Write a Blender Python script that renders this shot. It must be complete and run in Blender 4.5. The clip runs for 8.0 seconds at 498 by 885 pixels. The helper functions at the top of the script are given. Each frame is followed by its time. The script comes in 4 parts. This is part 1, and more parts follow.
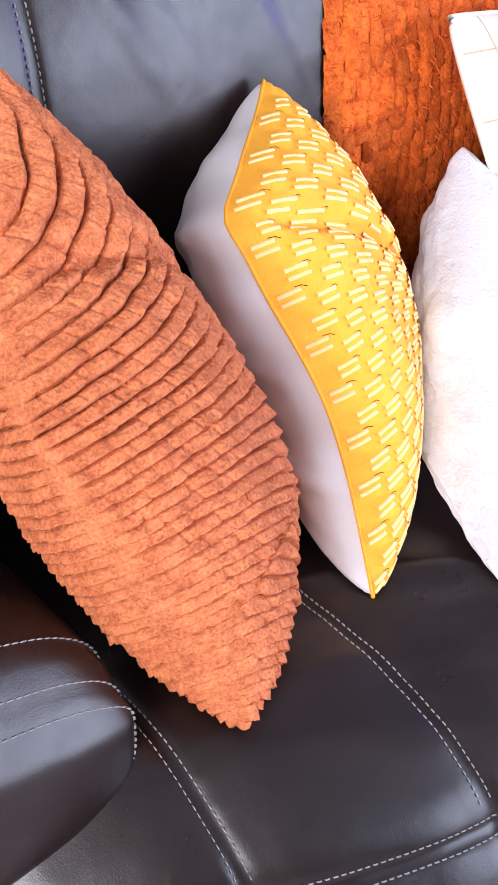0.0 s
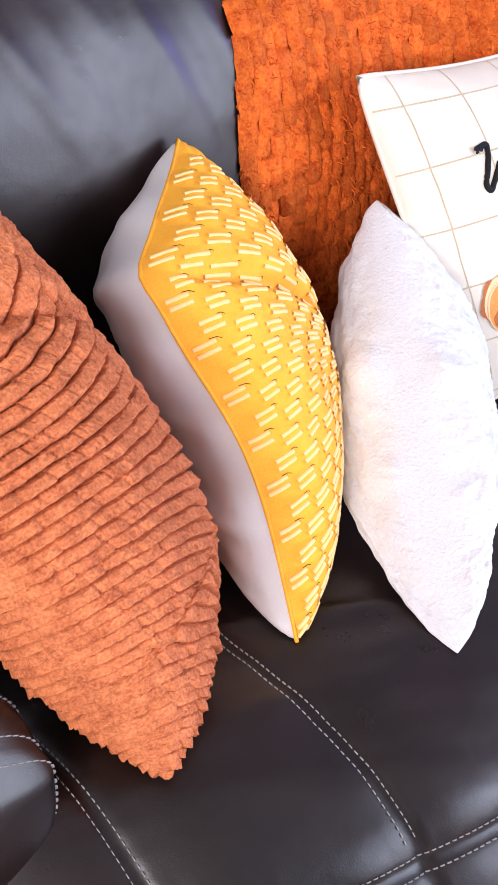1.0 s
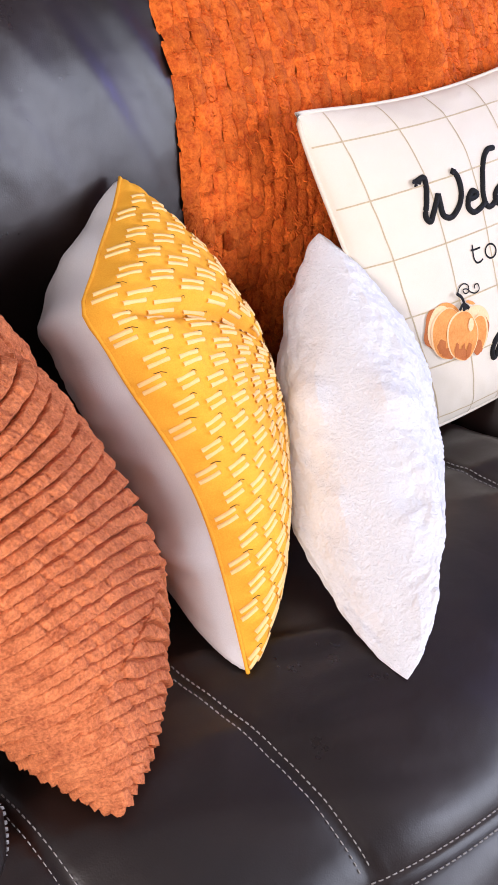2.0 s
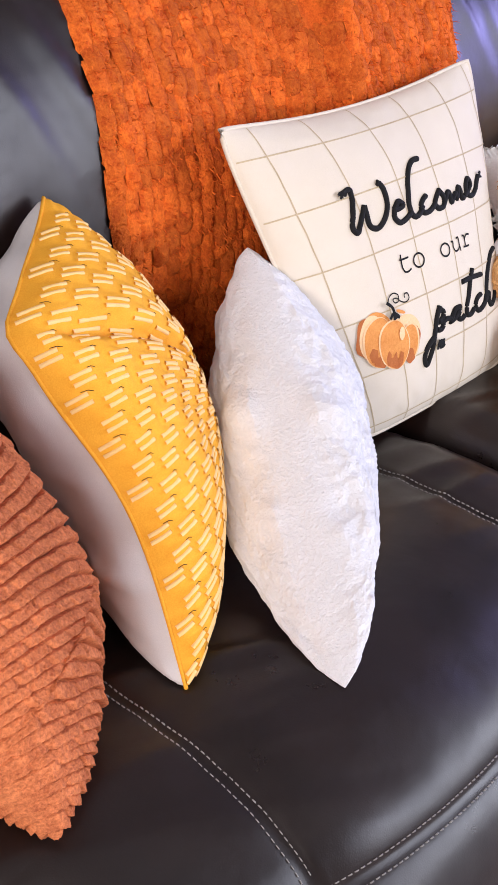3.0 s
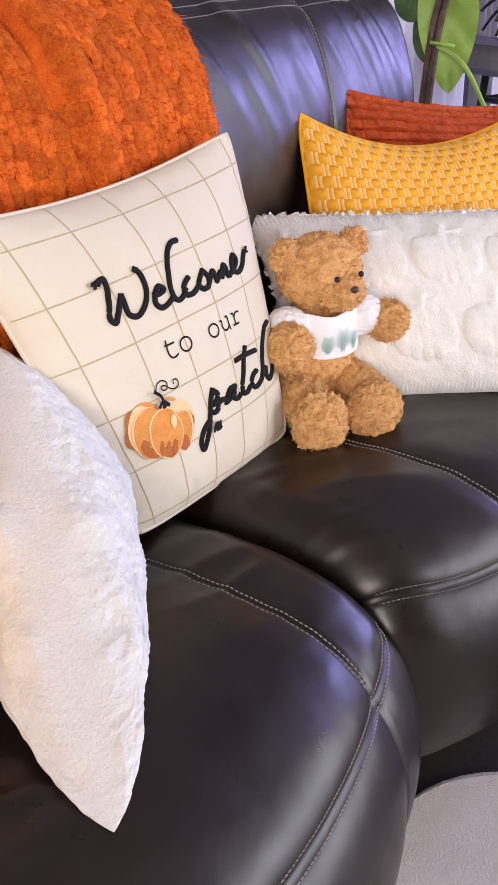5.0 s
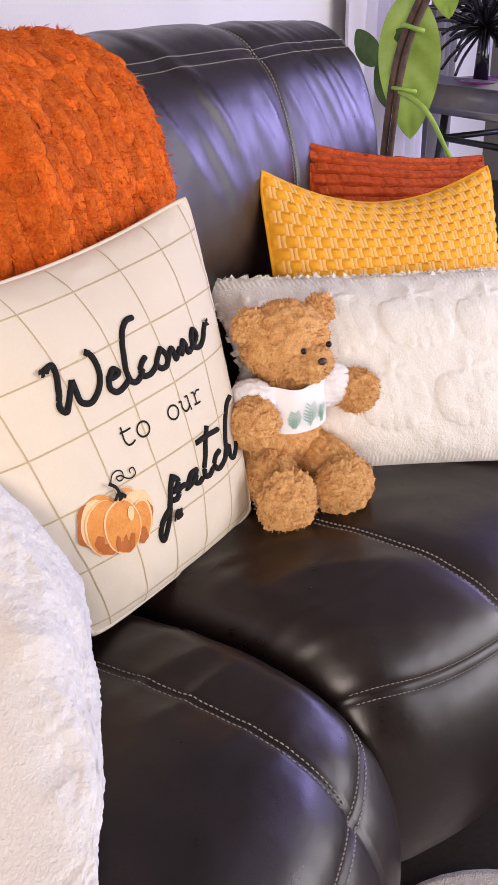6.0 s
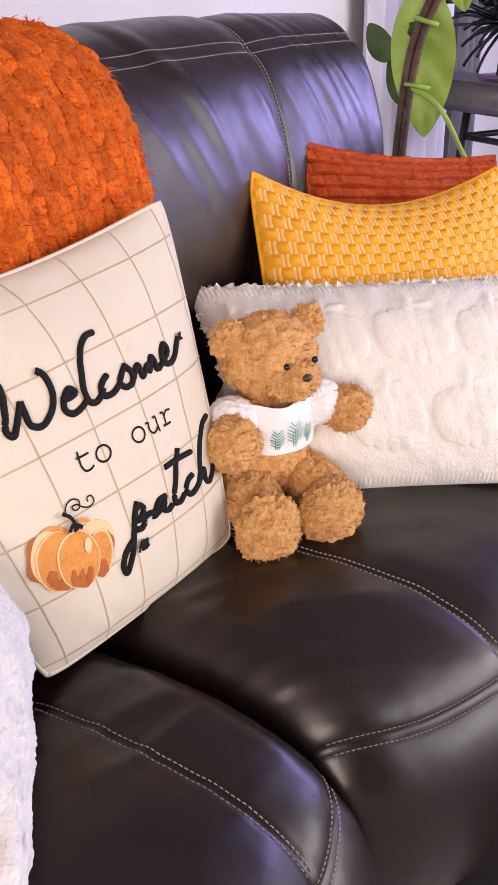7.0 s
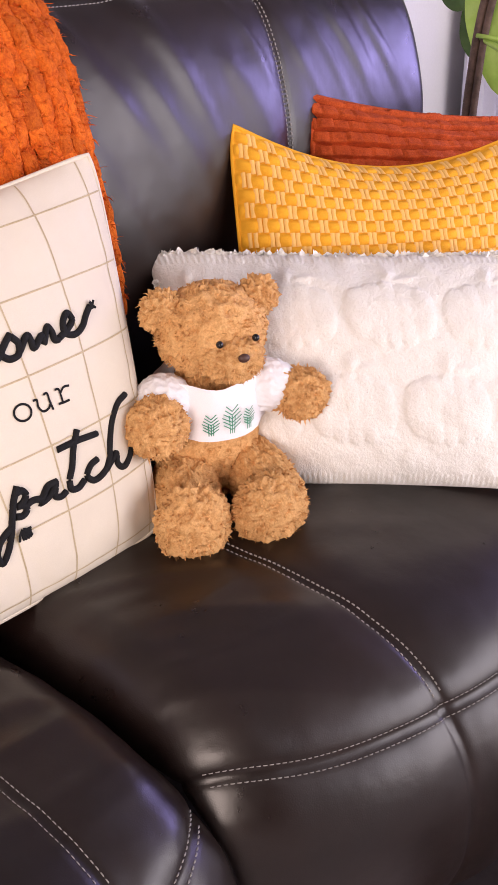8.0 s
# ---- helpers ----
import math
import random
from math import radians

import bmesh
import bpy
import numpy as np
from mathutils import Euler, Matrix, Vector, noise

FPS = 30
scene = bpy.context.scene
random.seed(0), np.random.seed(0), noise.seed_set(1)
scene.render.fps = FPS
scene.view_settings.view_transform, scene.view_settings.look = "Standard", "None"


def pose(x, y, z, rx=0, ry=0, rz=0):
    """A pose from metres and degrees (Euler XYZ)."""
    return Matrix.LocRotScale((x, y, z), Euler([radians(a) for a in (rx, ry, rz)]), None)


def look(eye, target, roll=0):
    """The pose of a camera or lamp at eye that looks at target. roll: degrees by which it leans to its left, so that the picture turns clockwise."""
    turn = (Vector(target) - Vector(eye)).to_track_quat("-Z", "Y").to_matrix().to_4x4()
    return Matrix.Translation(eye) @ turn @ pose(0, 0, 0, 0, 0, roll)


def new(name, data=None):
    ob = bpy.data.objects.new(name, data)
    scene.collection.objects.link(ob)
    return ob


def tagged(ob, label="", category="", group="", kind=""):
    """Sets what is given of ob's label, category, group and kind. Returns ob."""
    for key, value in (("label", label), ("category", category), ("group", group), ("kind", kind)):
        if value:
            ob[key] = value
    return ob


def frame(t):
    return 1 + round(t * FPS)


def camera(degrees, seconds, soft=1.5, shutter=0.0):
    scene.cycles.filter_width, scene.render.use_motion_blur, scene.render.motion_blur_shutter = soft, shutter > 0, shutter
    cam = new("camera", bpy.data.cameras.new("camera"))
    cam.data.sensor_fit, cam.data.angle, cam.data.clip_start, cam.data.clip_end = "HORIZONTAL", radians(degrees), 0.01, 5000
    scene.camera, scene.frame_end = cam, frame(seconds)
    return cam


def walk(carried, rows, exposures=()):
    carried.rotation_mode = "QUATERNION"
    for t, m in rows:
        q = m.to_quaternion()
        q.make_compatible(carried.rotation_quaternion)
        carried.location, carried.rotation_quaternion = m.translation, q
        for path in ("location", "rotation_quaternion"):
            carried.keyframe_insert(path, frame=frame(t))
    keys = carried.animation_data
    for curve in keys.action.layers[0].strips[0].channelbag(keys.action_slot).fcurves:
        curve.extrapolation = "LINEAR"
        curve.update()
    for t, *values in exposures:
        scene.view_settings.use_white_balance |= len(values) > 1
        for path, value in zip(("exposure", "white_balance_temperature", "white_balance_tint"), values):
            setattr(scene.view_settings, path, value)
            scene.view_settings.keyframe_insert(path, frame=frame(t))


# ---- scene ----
cam = camera(27.6, 8.0)
METRES, EYE, TILT, LEAN, TURN = 0.72, 1.026, -33.0, 0.0, -42.0
ROWS = [
    (0.0, 0.0, 0.0, 0.0, -0.0, 0.0, -0.0),
    (0.5, 0.0282, -0.0146, -0.0051, -1.17, 1.49, 0.78),
    (1.0, 0.0423, -0.0212, -0.0007, -2.48, 2.71, 1.64),
    (2.5, 0.0688, -0.0373, 0.0038, -5.74, 4.55, 4.05),
    (3.0, 0.0898, -0.0409, 0.0021, -6.97, 4.78, 5.32),
    (3.5, 0.1275, -0.0473, -0.0023, -8.83, 4.98, 6.84),
    (4.0, 0.1663, -0.0486, 0.0148, -11.14, 5.07, 8.38),
    (4.5, 0.1951, -0.04, 0.045, -13.42, 5.13, 9.61),
    (5.0, 0.2277, 0.0024, 0.095, -15.48, 5.41, 10.33),
    (6.5, 0.3122, 0.1413, 0.2454, -17.84, 6.65, 11.28),
    (7.0, 0.4004, 0.1898, 0.2461, -16.06, 6.56, 10.45),
    (7.5, 0.5884, 0.2422, 0.2581, -12.12, 6.2, 8.46),
    (8.0, 0.7639, 0.2852, 0.2535, -8.71, 5.57, 6.08),
]
walk(cam, [(t, pose(0, 0, EYE, TILT, LEAN, TURN) @ pose(METRES * x, METRES * y, METRES * z, 90 + pitch, roll, yaw)) for t, x, y, z, yaw, pitch, roll in ROWS],
     [(0.0, 0.50, 5600, 20), (1.0, 0.34, 5800, 20), (2.5, 0.10, 6100, 20), (3.5, -0.08, 6250, 20), (4.5, -0.12, 6350, 19), (6.5, -0.14, 6950, 24), (8.0, -0.04, 7000, 28)])

# ---------------------------------------------------------------- world, lights
world = bpy.data.worlds.new("World")
scene.world = world
world.use_nodes = True
wn = world.node_tree.nodes
sky = wn.new("ShaderNodeTexSky")
sky.sky_type, sky.sun_disc = "NISHITA", False
sky.sun_elevation, sky.sun_rotation = radians(40), radians(200)
wn["Background"].inputs[1].default_value = 0.12
world.node_tree.links.new(sky.outputs[0], wn["Background"].inputs[0])


def area_lamp(name, m, w, h, power, color):
    lamp = bpy.data.lights.new(name, "AREA")
    lamp.shape, lamp.size, lamp.size_y, lamp.energy, lamp.color = "RECTANGLE", w, h, power, color
    ob = new(name, lamp)
    ob.matrix_world = m
    return ob


# daylight through unseen windows behind the walker and to the right
area_lamp("daylight_south", look((3.3, -3.66, 1.25), (1.6, 0.5, 1.05)), 4.5, 2.2, 205, (0.90, 0.95, 1.0))
area_lamp("daylight_east", look((6.26, -1.3, 1.5), (1.5, 0.3, 0.8)), 1.8, 1.5, 95, (0.44, 0.42, 1.0))
# added fill lamp: brightens the left end, warm like bounce off the cushions
area_lamp("fill_west", look((-2.56, -1.3, 1.5), (0.5, 0.4, 0.9)), 1.8, 1.5, 125, (1.0, 0.92, 0.80))


# ---------------------------------------------------------------- materials
def material(name, rough=0.6, metal=0.0, sheen=0.0, spec=0.5):
    m = bpy.data.materials.new(name)
    m.use_nodes = True
    b = m.node_tree.nodes["Principled BSDF"]
    b.inputs["Roughness"].default_value = rough
    b.inputs["Metallic"].default_value = metal
    b.inputs["Specular IOR Level"].default_value = spec
    if sheen:
        b.inputs["Sheen Weight"].default_value = sheen
        b.inputs["Sheen Roughness"].default_value = 0.5
    return m, m.node_tree.nodes, m.node_tree.links, b


def coords(nodes, links, kind="Object", scale=(1, 1, 1)):
    tc = nodes.new("ShaderNodeTexCoord")
    mp = nodes.new("ShaderNodeMapping")
    mp.inputs["Scale"].default_value = scale
    links.new(tc.outputs[kind], mp.inputs[0])
    return mp.outputs[0]


def noise_node(nodes, links, vec, scale, detail=4, rough=0.6):
    n = nodes.new("ShaderNodeTexNoise")
    n.inputs["Scale"].default_value, n.inputs["Detail"].default_value, n.inputs["Roughness"].default_value = scale, detail, rough
    links.new(vec, n.inputs["Vector"])
    return n.outputs["Fac"]


def ramp(nodes, links, fac, stops):
    r = nodes.new("ShaderNodeValToRGB")
    e = r.color_ramp.elements
    e[0].position, e[0].color = stops[0][0], (*stops[0][1], 1)
    e[1].position, e[1].color = stops[-1][0], (*stops[-1][1], 1)
    for p, c in stops[1:-1]:
        k = e.new(p)
        k.color = (*c, 1)
    links.new(fac, r.inputs[0])
    return r.outputs[0]


def bump(nodes, links, bsdf, height, strength, distance, prev=None):
    b = nodes.new("ShaderNodeBump")
    b.inputs["Strength"].default_value, b.inputs["Distance"].default_value = strength, distance
    links.new(height, b.inputs["Height"])
    if prev:
        links.new(prev, b.inputs["Normal"])
    links.new(b.outputs[0], bsdf.inputs["Normal"])
    return b.outputs[0]


def cloth(name, dark, light, rough=0.85, sheen=0.3, patch=9, grain=350, relief=0.0012, strength=0.6):
    m, n, l, b = material(name, rough, 0, sheen, 0.25)
    v = coords(n, l)
    big = noise_node(n, l, v, patch, 5, 0.65)
    fine = noise_node(n, l, v, grain, 3, 0.7)
    mix = n.new("ShaderNodeMath")
    mix.operation = "MULTIPLY_ADD"
    l.new(fine, mix.inputs[0])
    mix.inputs[1].default_value = 0.5
    half = n.new("ShaderNodeMath")
    half.operation = "MULTIPLY"
    half.inputs[1].default_value = 0.5
    l.new(big, half.inputs[0])
    l.new(half.outputs[0], mix.inputs[2])
    tone = ramp(n, l, mix.outputs[0], [(0.32, dark), (0.66, light)])
    l.new(tone, b.inputs["Base Color"])
    l.new(tone, b.inputs["Sheen Tint"])
    bump(n, l, b, fine, strength, relief)
    return m


def make_leather():
    m, n, l, b = material("dark_leather", 0.36, 0, 0, 0.48)
    v = coords(n, l)
    big = noise_node(n, l, v, 5, 6, 0.6)
    l.new(ramp(n, l, big, [(0.3, (0.0070, 0.0040, 0.0034)), (0.7, (0.018, 0.0095, 0.008))]), b.inputs["Base Color"])
    l.new(ramp(n, l, noise_node(n, l, v, 14, 5, 0.7), [(0.3, (0.26,) * 3), (0.7, (0.40,) * 3)]), b.inputs["Roughness"])
    vo = n.new("ShaderNodeTexVoronoi")
    vo.feature = "DISTANCE_TO_EDGE"
    vo.inputs["Scale"].default_value = 420
    l.new(v, vo.inputs["Vector"])
    first = bump(n, l, b, vo.outputs["Distance"], 0.14, 0.0008)
    bump(n, l, b, noise_node(n, l, v, 22, 3, 0.5), 0.16, 0.006, first)
    return m


LEATHER = make_leather()
THREAD = cloth("pale_thread", (0.20, 0.19, 0.185), (0.36, 0.345, 0.33), 0.8, 0, 40)
RUST = cloth("rust_chenille", (0.32, 0.06, 0.02), (0.93, 0.31, 0.115), 0.85, 0.25, 70, 400, 0.003, 1.0)
RUST_FUR = cloth("rust_plush", (0.46, 0.052, 0.004), (0.86, 0.18, 0.018), 0.85, 0.25, 30, 420, 0.002, 0.7)
RUST_DARK = cloth("rust_cord", (0.26, 0.026, 0.006), (0.66, 0.11, 0.022), 0.85, 0.2, 50, 450, 0.002, 0.8)
YELLOW = cloth("yellow_weave", (0.80, 0.34, 0.018), (0.95, 0.47, 0.04), 0.8, 0.2, 30, 700, 0.0006)
PALE_YARN = cloth("pale_yellow_yarn", (0.90, 0.49, 0.12), (0.95, 0.58, 0.20), 0.8, 0.2, 60, 800, 0.0005)
CREAM_YARN = cloth("cream_yarn", (0.89, 0.55, 0.19), (0.94, 0.65, 0.29), 0.8, 0.2, 60, 800, 0.0005)
LINEN = cloth("white_linen", (0.60, 0.58, 0.575), (0.69, 0.67, 0.665), 0.85, 0.1, 6, 900, 0.0004)
FUR_WHITE = cloth("white_plush", (0.70, 0.70, 0.715), (0.78, 0.78, 0.795), 0.95, 0.25, 25, 260, 0.003, 0.7)
FUR_CREAM = cloth("cream_plush", (0.83, 0.82, 0.785), (0.89, 0.88, 0.85), 0.95, 0.25, 25, 260, 0.003, 0.7)
CANVAS = cloth("cream_canvas", (0.67, 0.595, 0.485), (0.75, 0.675, 0.56), 0.85, 0.1, 7, 900, 0.0004)
BLACK_INK = cloth("black_chenille", (0.006, 0.006, 0.007), (0.016, 0.016, 0.018), 0.9, 0.1, 80, 800)
GRID_INK = cloth("olive_print", (0.46, 0.36, 0.21), (0.60, 0.49, 0.33), 0.85, 0, 80)
PUMPKIN = cloth("orange_print", (0.62, 0.22, 0.05), (0.80, 0.36, 0.10), 0.85, 0, 60)
PUMPKIN_DARK = cloth("brown_orange_print", (0.40, 0.11, 0.03), (0.52, 0.17, 0.05), 0.85, 0, 60)
PUMPKIN_PALE = cloth("pale_peach_print", (0.84, 0.52, 0.26), (0.92, 0.64, 0.38), 0.85, 0, 60)
BEAR_FUR = cloth("honey_plush", (0.52, 0.235, 0.075), (0.93, 0.55, 0.24), 0.9, 0.3, 60, 400, 0.003, 0.8)
SHIRT = cloth("white_jersey", (0.80, 0.80, 0.84), (0.9, 0.9, 0.93), 0.85, 0.1, 20, 900, 0.0004)
GREEN_PRINT = cloth("green_print", (0.02, 0.20, 0.12), (0.04, 0.30, 0.19), 0.8, 0, 60)
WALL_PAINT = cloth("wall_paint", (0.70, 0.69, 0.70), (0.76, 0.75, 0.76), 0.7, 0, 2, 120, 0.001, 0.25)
# unseen ceiling and walls, toned down so the leather reflects less
CEILING_DIM = cloth("ceiling_dim", (0.45, 0.44, 0.43), (0.51, 0.50, 0.49), 0.8, 0, 2, 120, 0.001, 0.2)
TAUPE_DIM = cloth("taupe_dim", (0.12, 0.11, 0.105), (0.16, 0.15, 0.14), 0.75, 0, 2, 120, 0.001, 0.25)
FLOOR = cloth("dark_floor", (0.016, 0.012, 0.010), (0.035, 0.027, 0.022), 0.5, 0, 5, 90, 0.001, 0.3)
CARPET = cloth("pale_carpet", (0.64, 0.585, 0.55), (0.80, 0.75, 0.72), 0.95, 0.2, 14, 300, 0.006, 1.0)




def vary(m, low, high):
    """Make each loose piece of a joined mesh a little darker or lighter."""
    n, l = m.node_tree.nodes, m.node_tree.links
    b = n["Principled BSDF"]
    src = b.inputs["Base Color"].links[0].from_socket
    geo = n.new("ShaderNodeNewGeometry")
    mr = n.new("ShaderNodeMapRange")
    mr.inputs["To Min"].default_value, mr.inputs["To Max"].default_value = low, high
    l.new(geo.outputs["Random Per Island"], mr.inputs["Value"])
    mul = n.new("ShaderNodeVectorMath")
    mul.operation = "SCALE"
    l.new(src, mul.inputs[0])
    l.new(mr.outputs[0], mul.inputs["Scale"])
    l.new(mul.outputs[0], b.inputs["Base Color"])
    return m


vary(BEAR_FUR, 0.90, 1.08)
TUFT = vary(cloth("rust_tuft", (0.48, 0.052, 0.004), (0.97, 0.22, 0.022), 0.88, 0.35, 60, 260, 0.004, 0.9), 0.70, 1.12)


def plain(name, dark, light, rough, metal=0.0, patch=12, spec=0.5):
    m, n, l, b = material(name, rough, metal, 0, spec)
    v = coords(n, l)
    l.new(ramp(n, l, noise_node(n, l, v, patch, 5, 0.65), [(0.3, dark), (0.7, light)]), b.inputs["Base Color"])
    bump(n, l, b, noise_node(n, l, v, patch * 12, 4, 0.6), 0.15, 0.001)
    return m


GLOSS_BLACK = plain("gloss_black", (0.004, 0.004, 0.005), (0.010, 0.010, 0.013), 0.15)
NOSE_BROWN = plain("nose_brown", (0.05, 0.02, 0.015), (0.08, 0.035, 0.025), 0.5, 0, 60)
LEAF = plain("leaf_green", (0.025, 0.07, 0.012), (0.05, 0.12, 0.02), 0.4, 0, 25)
LEAF_PALE = plain("leaf_light_green", (0.24, 0.42, 0.06), (0.38, 0.56, 0.12), 0.45, 0, 18)
BARK = plain("bark", (0.05, 0.03, 0.025), (0.16, 0.10, 0.08), 0.8, 0, 40)
POT = plain("glazed_pot", (0.03, 0.03, 0.035), (0.06, 0.06, 0.07), 0.3)
GREY_VINYL = plain("grey_vinyl", (0.24, 0.235, 0.26), (0.32, 0.31, 0.34), 0.45)
BLACK_METAL = plain("black_metal", (0.012, 0.012, 0.014), (0.024, 0.024, 0.027), 0.4, 0.3)
PURPLE = plain("purple_glaze", (0.20, 0.03, 0.22), (0.30, 0.05, 0.32), 0.15)
SHEER = cloth("sheer_lilac", (0.66, 0.64, 0.74), (0.78, 0.76, 0.86), 0.8, 0.1, 6)
GREY_DRAPE = cloth("grey_drape", (0.17, 0.16, 0.19), (0.27, 0.26, 0.30), 0.85, 0.1, 6)


# ---------------------------------------------------------------- mesh helpers
def mesh_of(name, verts, faces, mats, idx=None, uvs=None, smooth=True):
    me = bpy.data.meshes.new(name)
    me.from_pydata([tuple(v) for v in verts], [], faces)
    for m in (mats if isinstance(mats, (list, tuple)) else [mats]):
        me.materials.append(m)
    if idx is not None:
        me.polygons.foreach_set("material_index", list(idx))
    me.polygons.foreach_set("use_smooth", [smooth] * len(me.polygons))
    me.update()
    return me


def thing(name, label, category, group="", kind="", at=(0, 0, 0)):
    ob = new(name)
    ob.location = at
    return tagged(ob, label, category, group, kind)


def attach(name, me, parent=None, label=""):
    ob = new(name, me)
    if parent:
        ob.parent = parent
        if not parent.parent:
            ob.matrix_parent_inverse = Matrix.Translation(-parent.location)
    if label:
        ob["label"] = label
    return ob


def grid_faces(nu, nv, off=0, flip=False):
    """Quads of an nu x nv grid of points, row by row."""
    out = []
    for i in range(nu - 1):
        for j in range(nv - 1):
            a = off + i * nv + j
            q = (a, a + nv, a + nv + 1, a + 1)
            out.append(q[::-1] if flip else q)
    return out


def spline(pts, n):
    """n points on a smooth curve through pts."""
    p = np.array(pts, float)
    d = np.r_[0, np.cumsum(np.linalg.norm(np.diff(p, axis=0), axis=1))]
    m = np.gradient(p, d, axis=0)
    s = np.linspace(0, d[-1], n)
    k = np.clip(np.searchsorted(d, s, side="right") - 1, 0, len(d) - 2)
    h = (d[k + 1] - d[k])[:, None]
    t = ((s - d[k]) / (d[k + 1] - d[k]))[:, None]
    return ((2 * t**3 - 3 * t**2 + 1) * p[k] + (t**3 - 2 * t**2 + t) * h * m[k]
            + (-2 * t**3 + 3 * t**2) * p[k + 1] + (t**3 - t**2) * h * m[k + 1])


def fbm(x, y, z, seed=0.0):
    return noise.fractal(Vector((x + seed, y - seed, z + 2 * seed)), 1.0, 2.0, 4)


def box_mesh(name, lo, hi, mat, bevel=0.0, seg=2):
    bm = bmesh.new()
    bmesh.ops.create_cube(bm, size=1)
    for v in bm.verts:
        v.co = Vector([(l + h) / 2 + c * (h - l) for l, h, c in zip(lo, hi, v.co)])
    if bevel:
        bmesh.ops.bevel(bm, geom=bm.edges[:], offset=bevel, segments=seg, profile=0.5, affect="EDGES")
    me = bpy.data.meshes.new(name)
    bm.to_mesh(me)
    bm.free()
    me.materials.append(mat)
    me.polygons.foreach_set("use_smooth", [bevel > 0] * len(me.polygons))
    return me


def tube(name, pts, radius, mat, sides=8, caps=True):
    """A round bar along pts; radius is one number or one for each point."""
    p = [Vector(q) for q in pts]
    rad = radius if isinstance(radius, (list, tuple)) else [radius] * len(p)
    verts, faces = [], []
    ref = Vector((0.31, 0.17, 0.93))
    for i, q in enumerate(p):
        d = (p[min(i + 1, len(p) - 1)] - p[max(i - 1, 0)]).normalized()
        a = d.cross(ref).normalized()
        b = d.cross(a)
        for k in range(sides):
            w = 2 * math.pi * k / sides
            verts.append(q + rad[i] * (math.cos(w) * a + math.sin(w) * b))
    for i in range(len(p) - 1):
        for k in range(sides):
            faces.append((i * sides + k, i * sides + (k + 1) % sides, (i + 1) * sides + (k + 1) % sides, (i + 1) * sides + k))
    if caps:
        faces.append(tuple(range(sides))[::-1])
        faces.append(tuple(range((len(p) - 1) * sides, len(p) * sides)))
    return mesh_of(name, verts, faces, mat)


def dashes(name, points, normals, mat, length=0.0048, gap=0.0016, width=0.0008, lift=0.0008):
    """A row of thread stitches along a line of surface points."""
    p = np.array(points)
    d = np.r_[0, np.cumsum(np.linalg.norm(np.diff(p, axis=0), axis=1))]
    at = lambda s, a: np.array([np.interp(s, d, a[:, k]) for k in range(3)])
    nn = np.array(normals)
    verts, faces = [], []
    s = 0.0
    while s + length < d[-1]:
        a, b = at(s, p), at(s + length, p)
        n = at(s + length / 2, nn)
        n /= np.linalg.norm(n) + 1e-9
        along = (b - a) / (np.linalg.norm(b - a) + 1e-9)
        side = np.cross(n, along) * width / 2
        k = len(verts)
        mid = (a + b) / 2 + n * (lift + 0.0007)
        for q in (a + side, a - side, b - side, b + side):
            verts.append(q - n * 0.0006)
        verts += [mid + side * 0.7 - along * length * 0.3, mid - side * 0.7 - along * length * 0.3,
                  mid - side * 0.7 + along * length * 0.3, mid + side * 0.7 + along * length * 0.3]
        faces += [(k + 4, k + 5, k + 6, k + 7), (k, k + 1, k + 5, k + 4), (k + 1, k + 2, k + 6, k + 5),
                  (k + 2, k + 3, k + 7, k + 6), (k + 3, k, k + 4, k + 7)]
        s += length + gap
    return mesh_of(name, verts, faces, mat)


# ---------------------------------------------------------------- the room
def wall_with_window(nm, lo, hi, axis, a0, a1, z0, z1, mat):
    """A wall box pierced by an opening from a0 to a1 along axis, with a frame set in it."""
    w = new(nm)
    tagged(w, "unseen dark taupe wall with a wide window opening", "wall", kind="structure")
    o = 1 - axis

    def piece(name, u0, u1, v0, v1, m, inset=0.0, parent=w):
        l, h = [0, 0, v0], [0, 0, v1]
        l[axis], h[axis], l[o], h[o] = u0, u1, lo[o] + inset, hi[o] - inset
        return attach(name, box_mesh(name, l, h, m), parent)
    piece("wall_panel", lo[axis], a0, lo[2], hi[2], mat)
    piece("wall_panel", a1, hi[axis], lo[2], hi[2], mat)
    piece("wall_panel", a0, a1, lo[2], z0, mat)
    piece("wall_panel", a0, a1, z1, hi[2], mat)
    for u0, u1, v0, v1 in ((a0, a0 + 0.05, z0, z1), (a1 - 0.05, a1, z0, z1), (a0 + 0.05, a1 - 0.05, z0, z0 + 0.05), (a0 + 0.05, a1 - 0.05, z1 - 0.05, z1)):
        piece("window_frame", u0, u1, v0, v1, WALL_PAINT, 0.06)


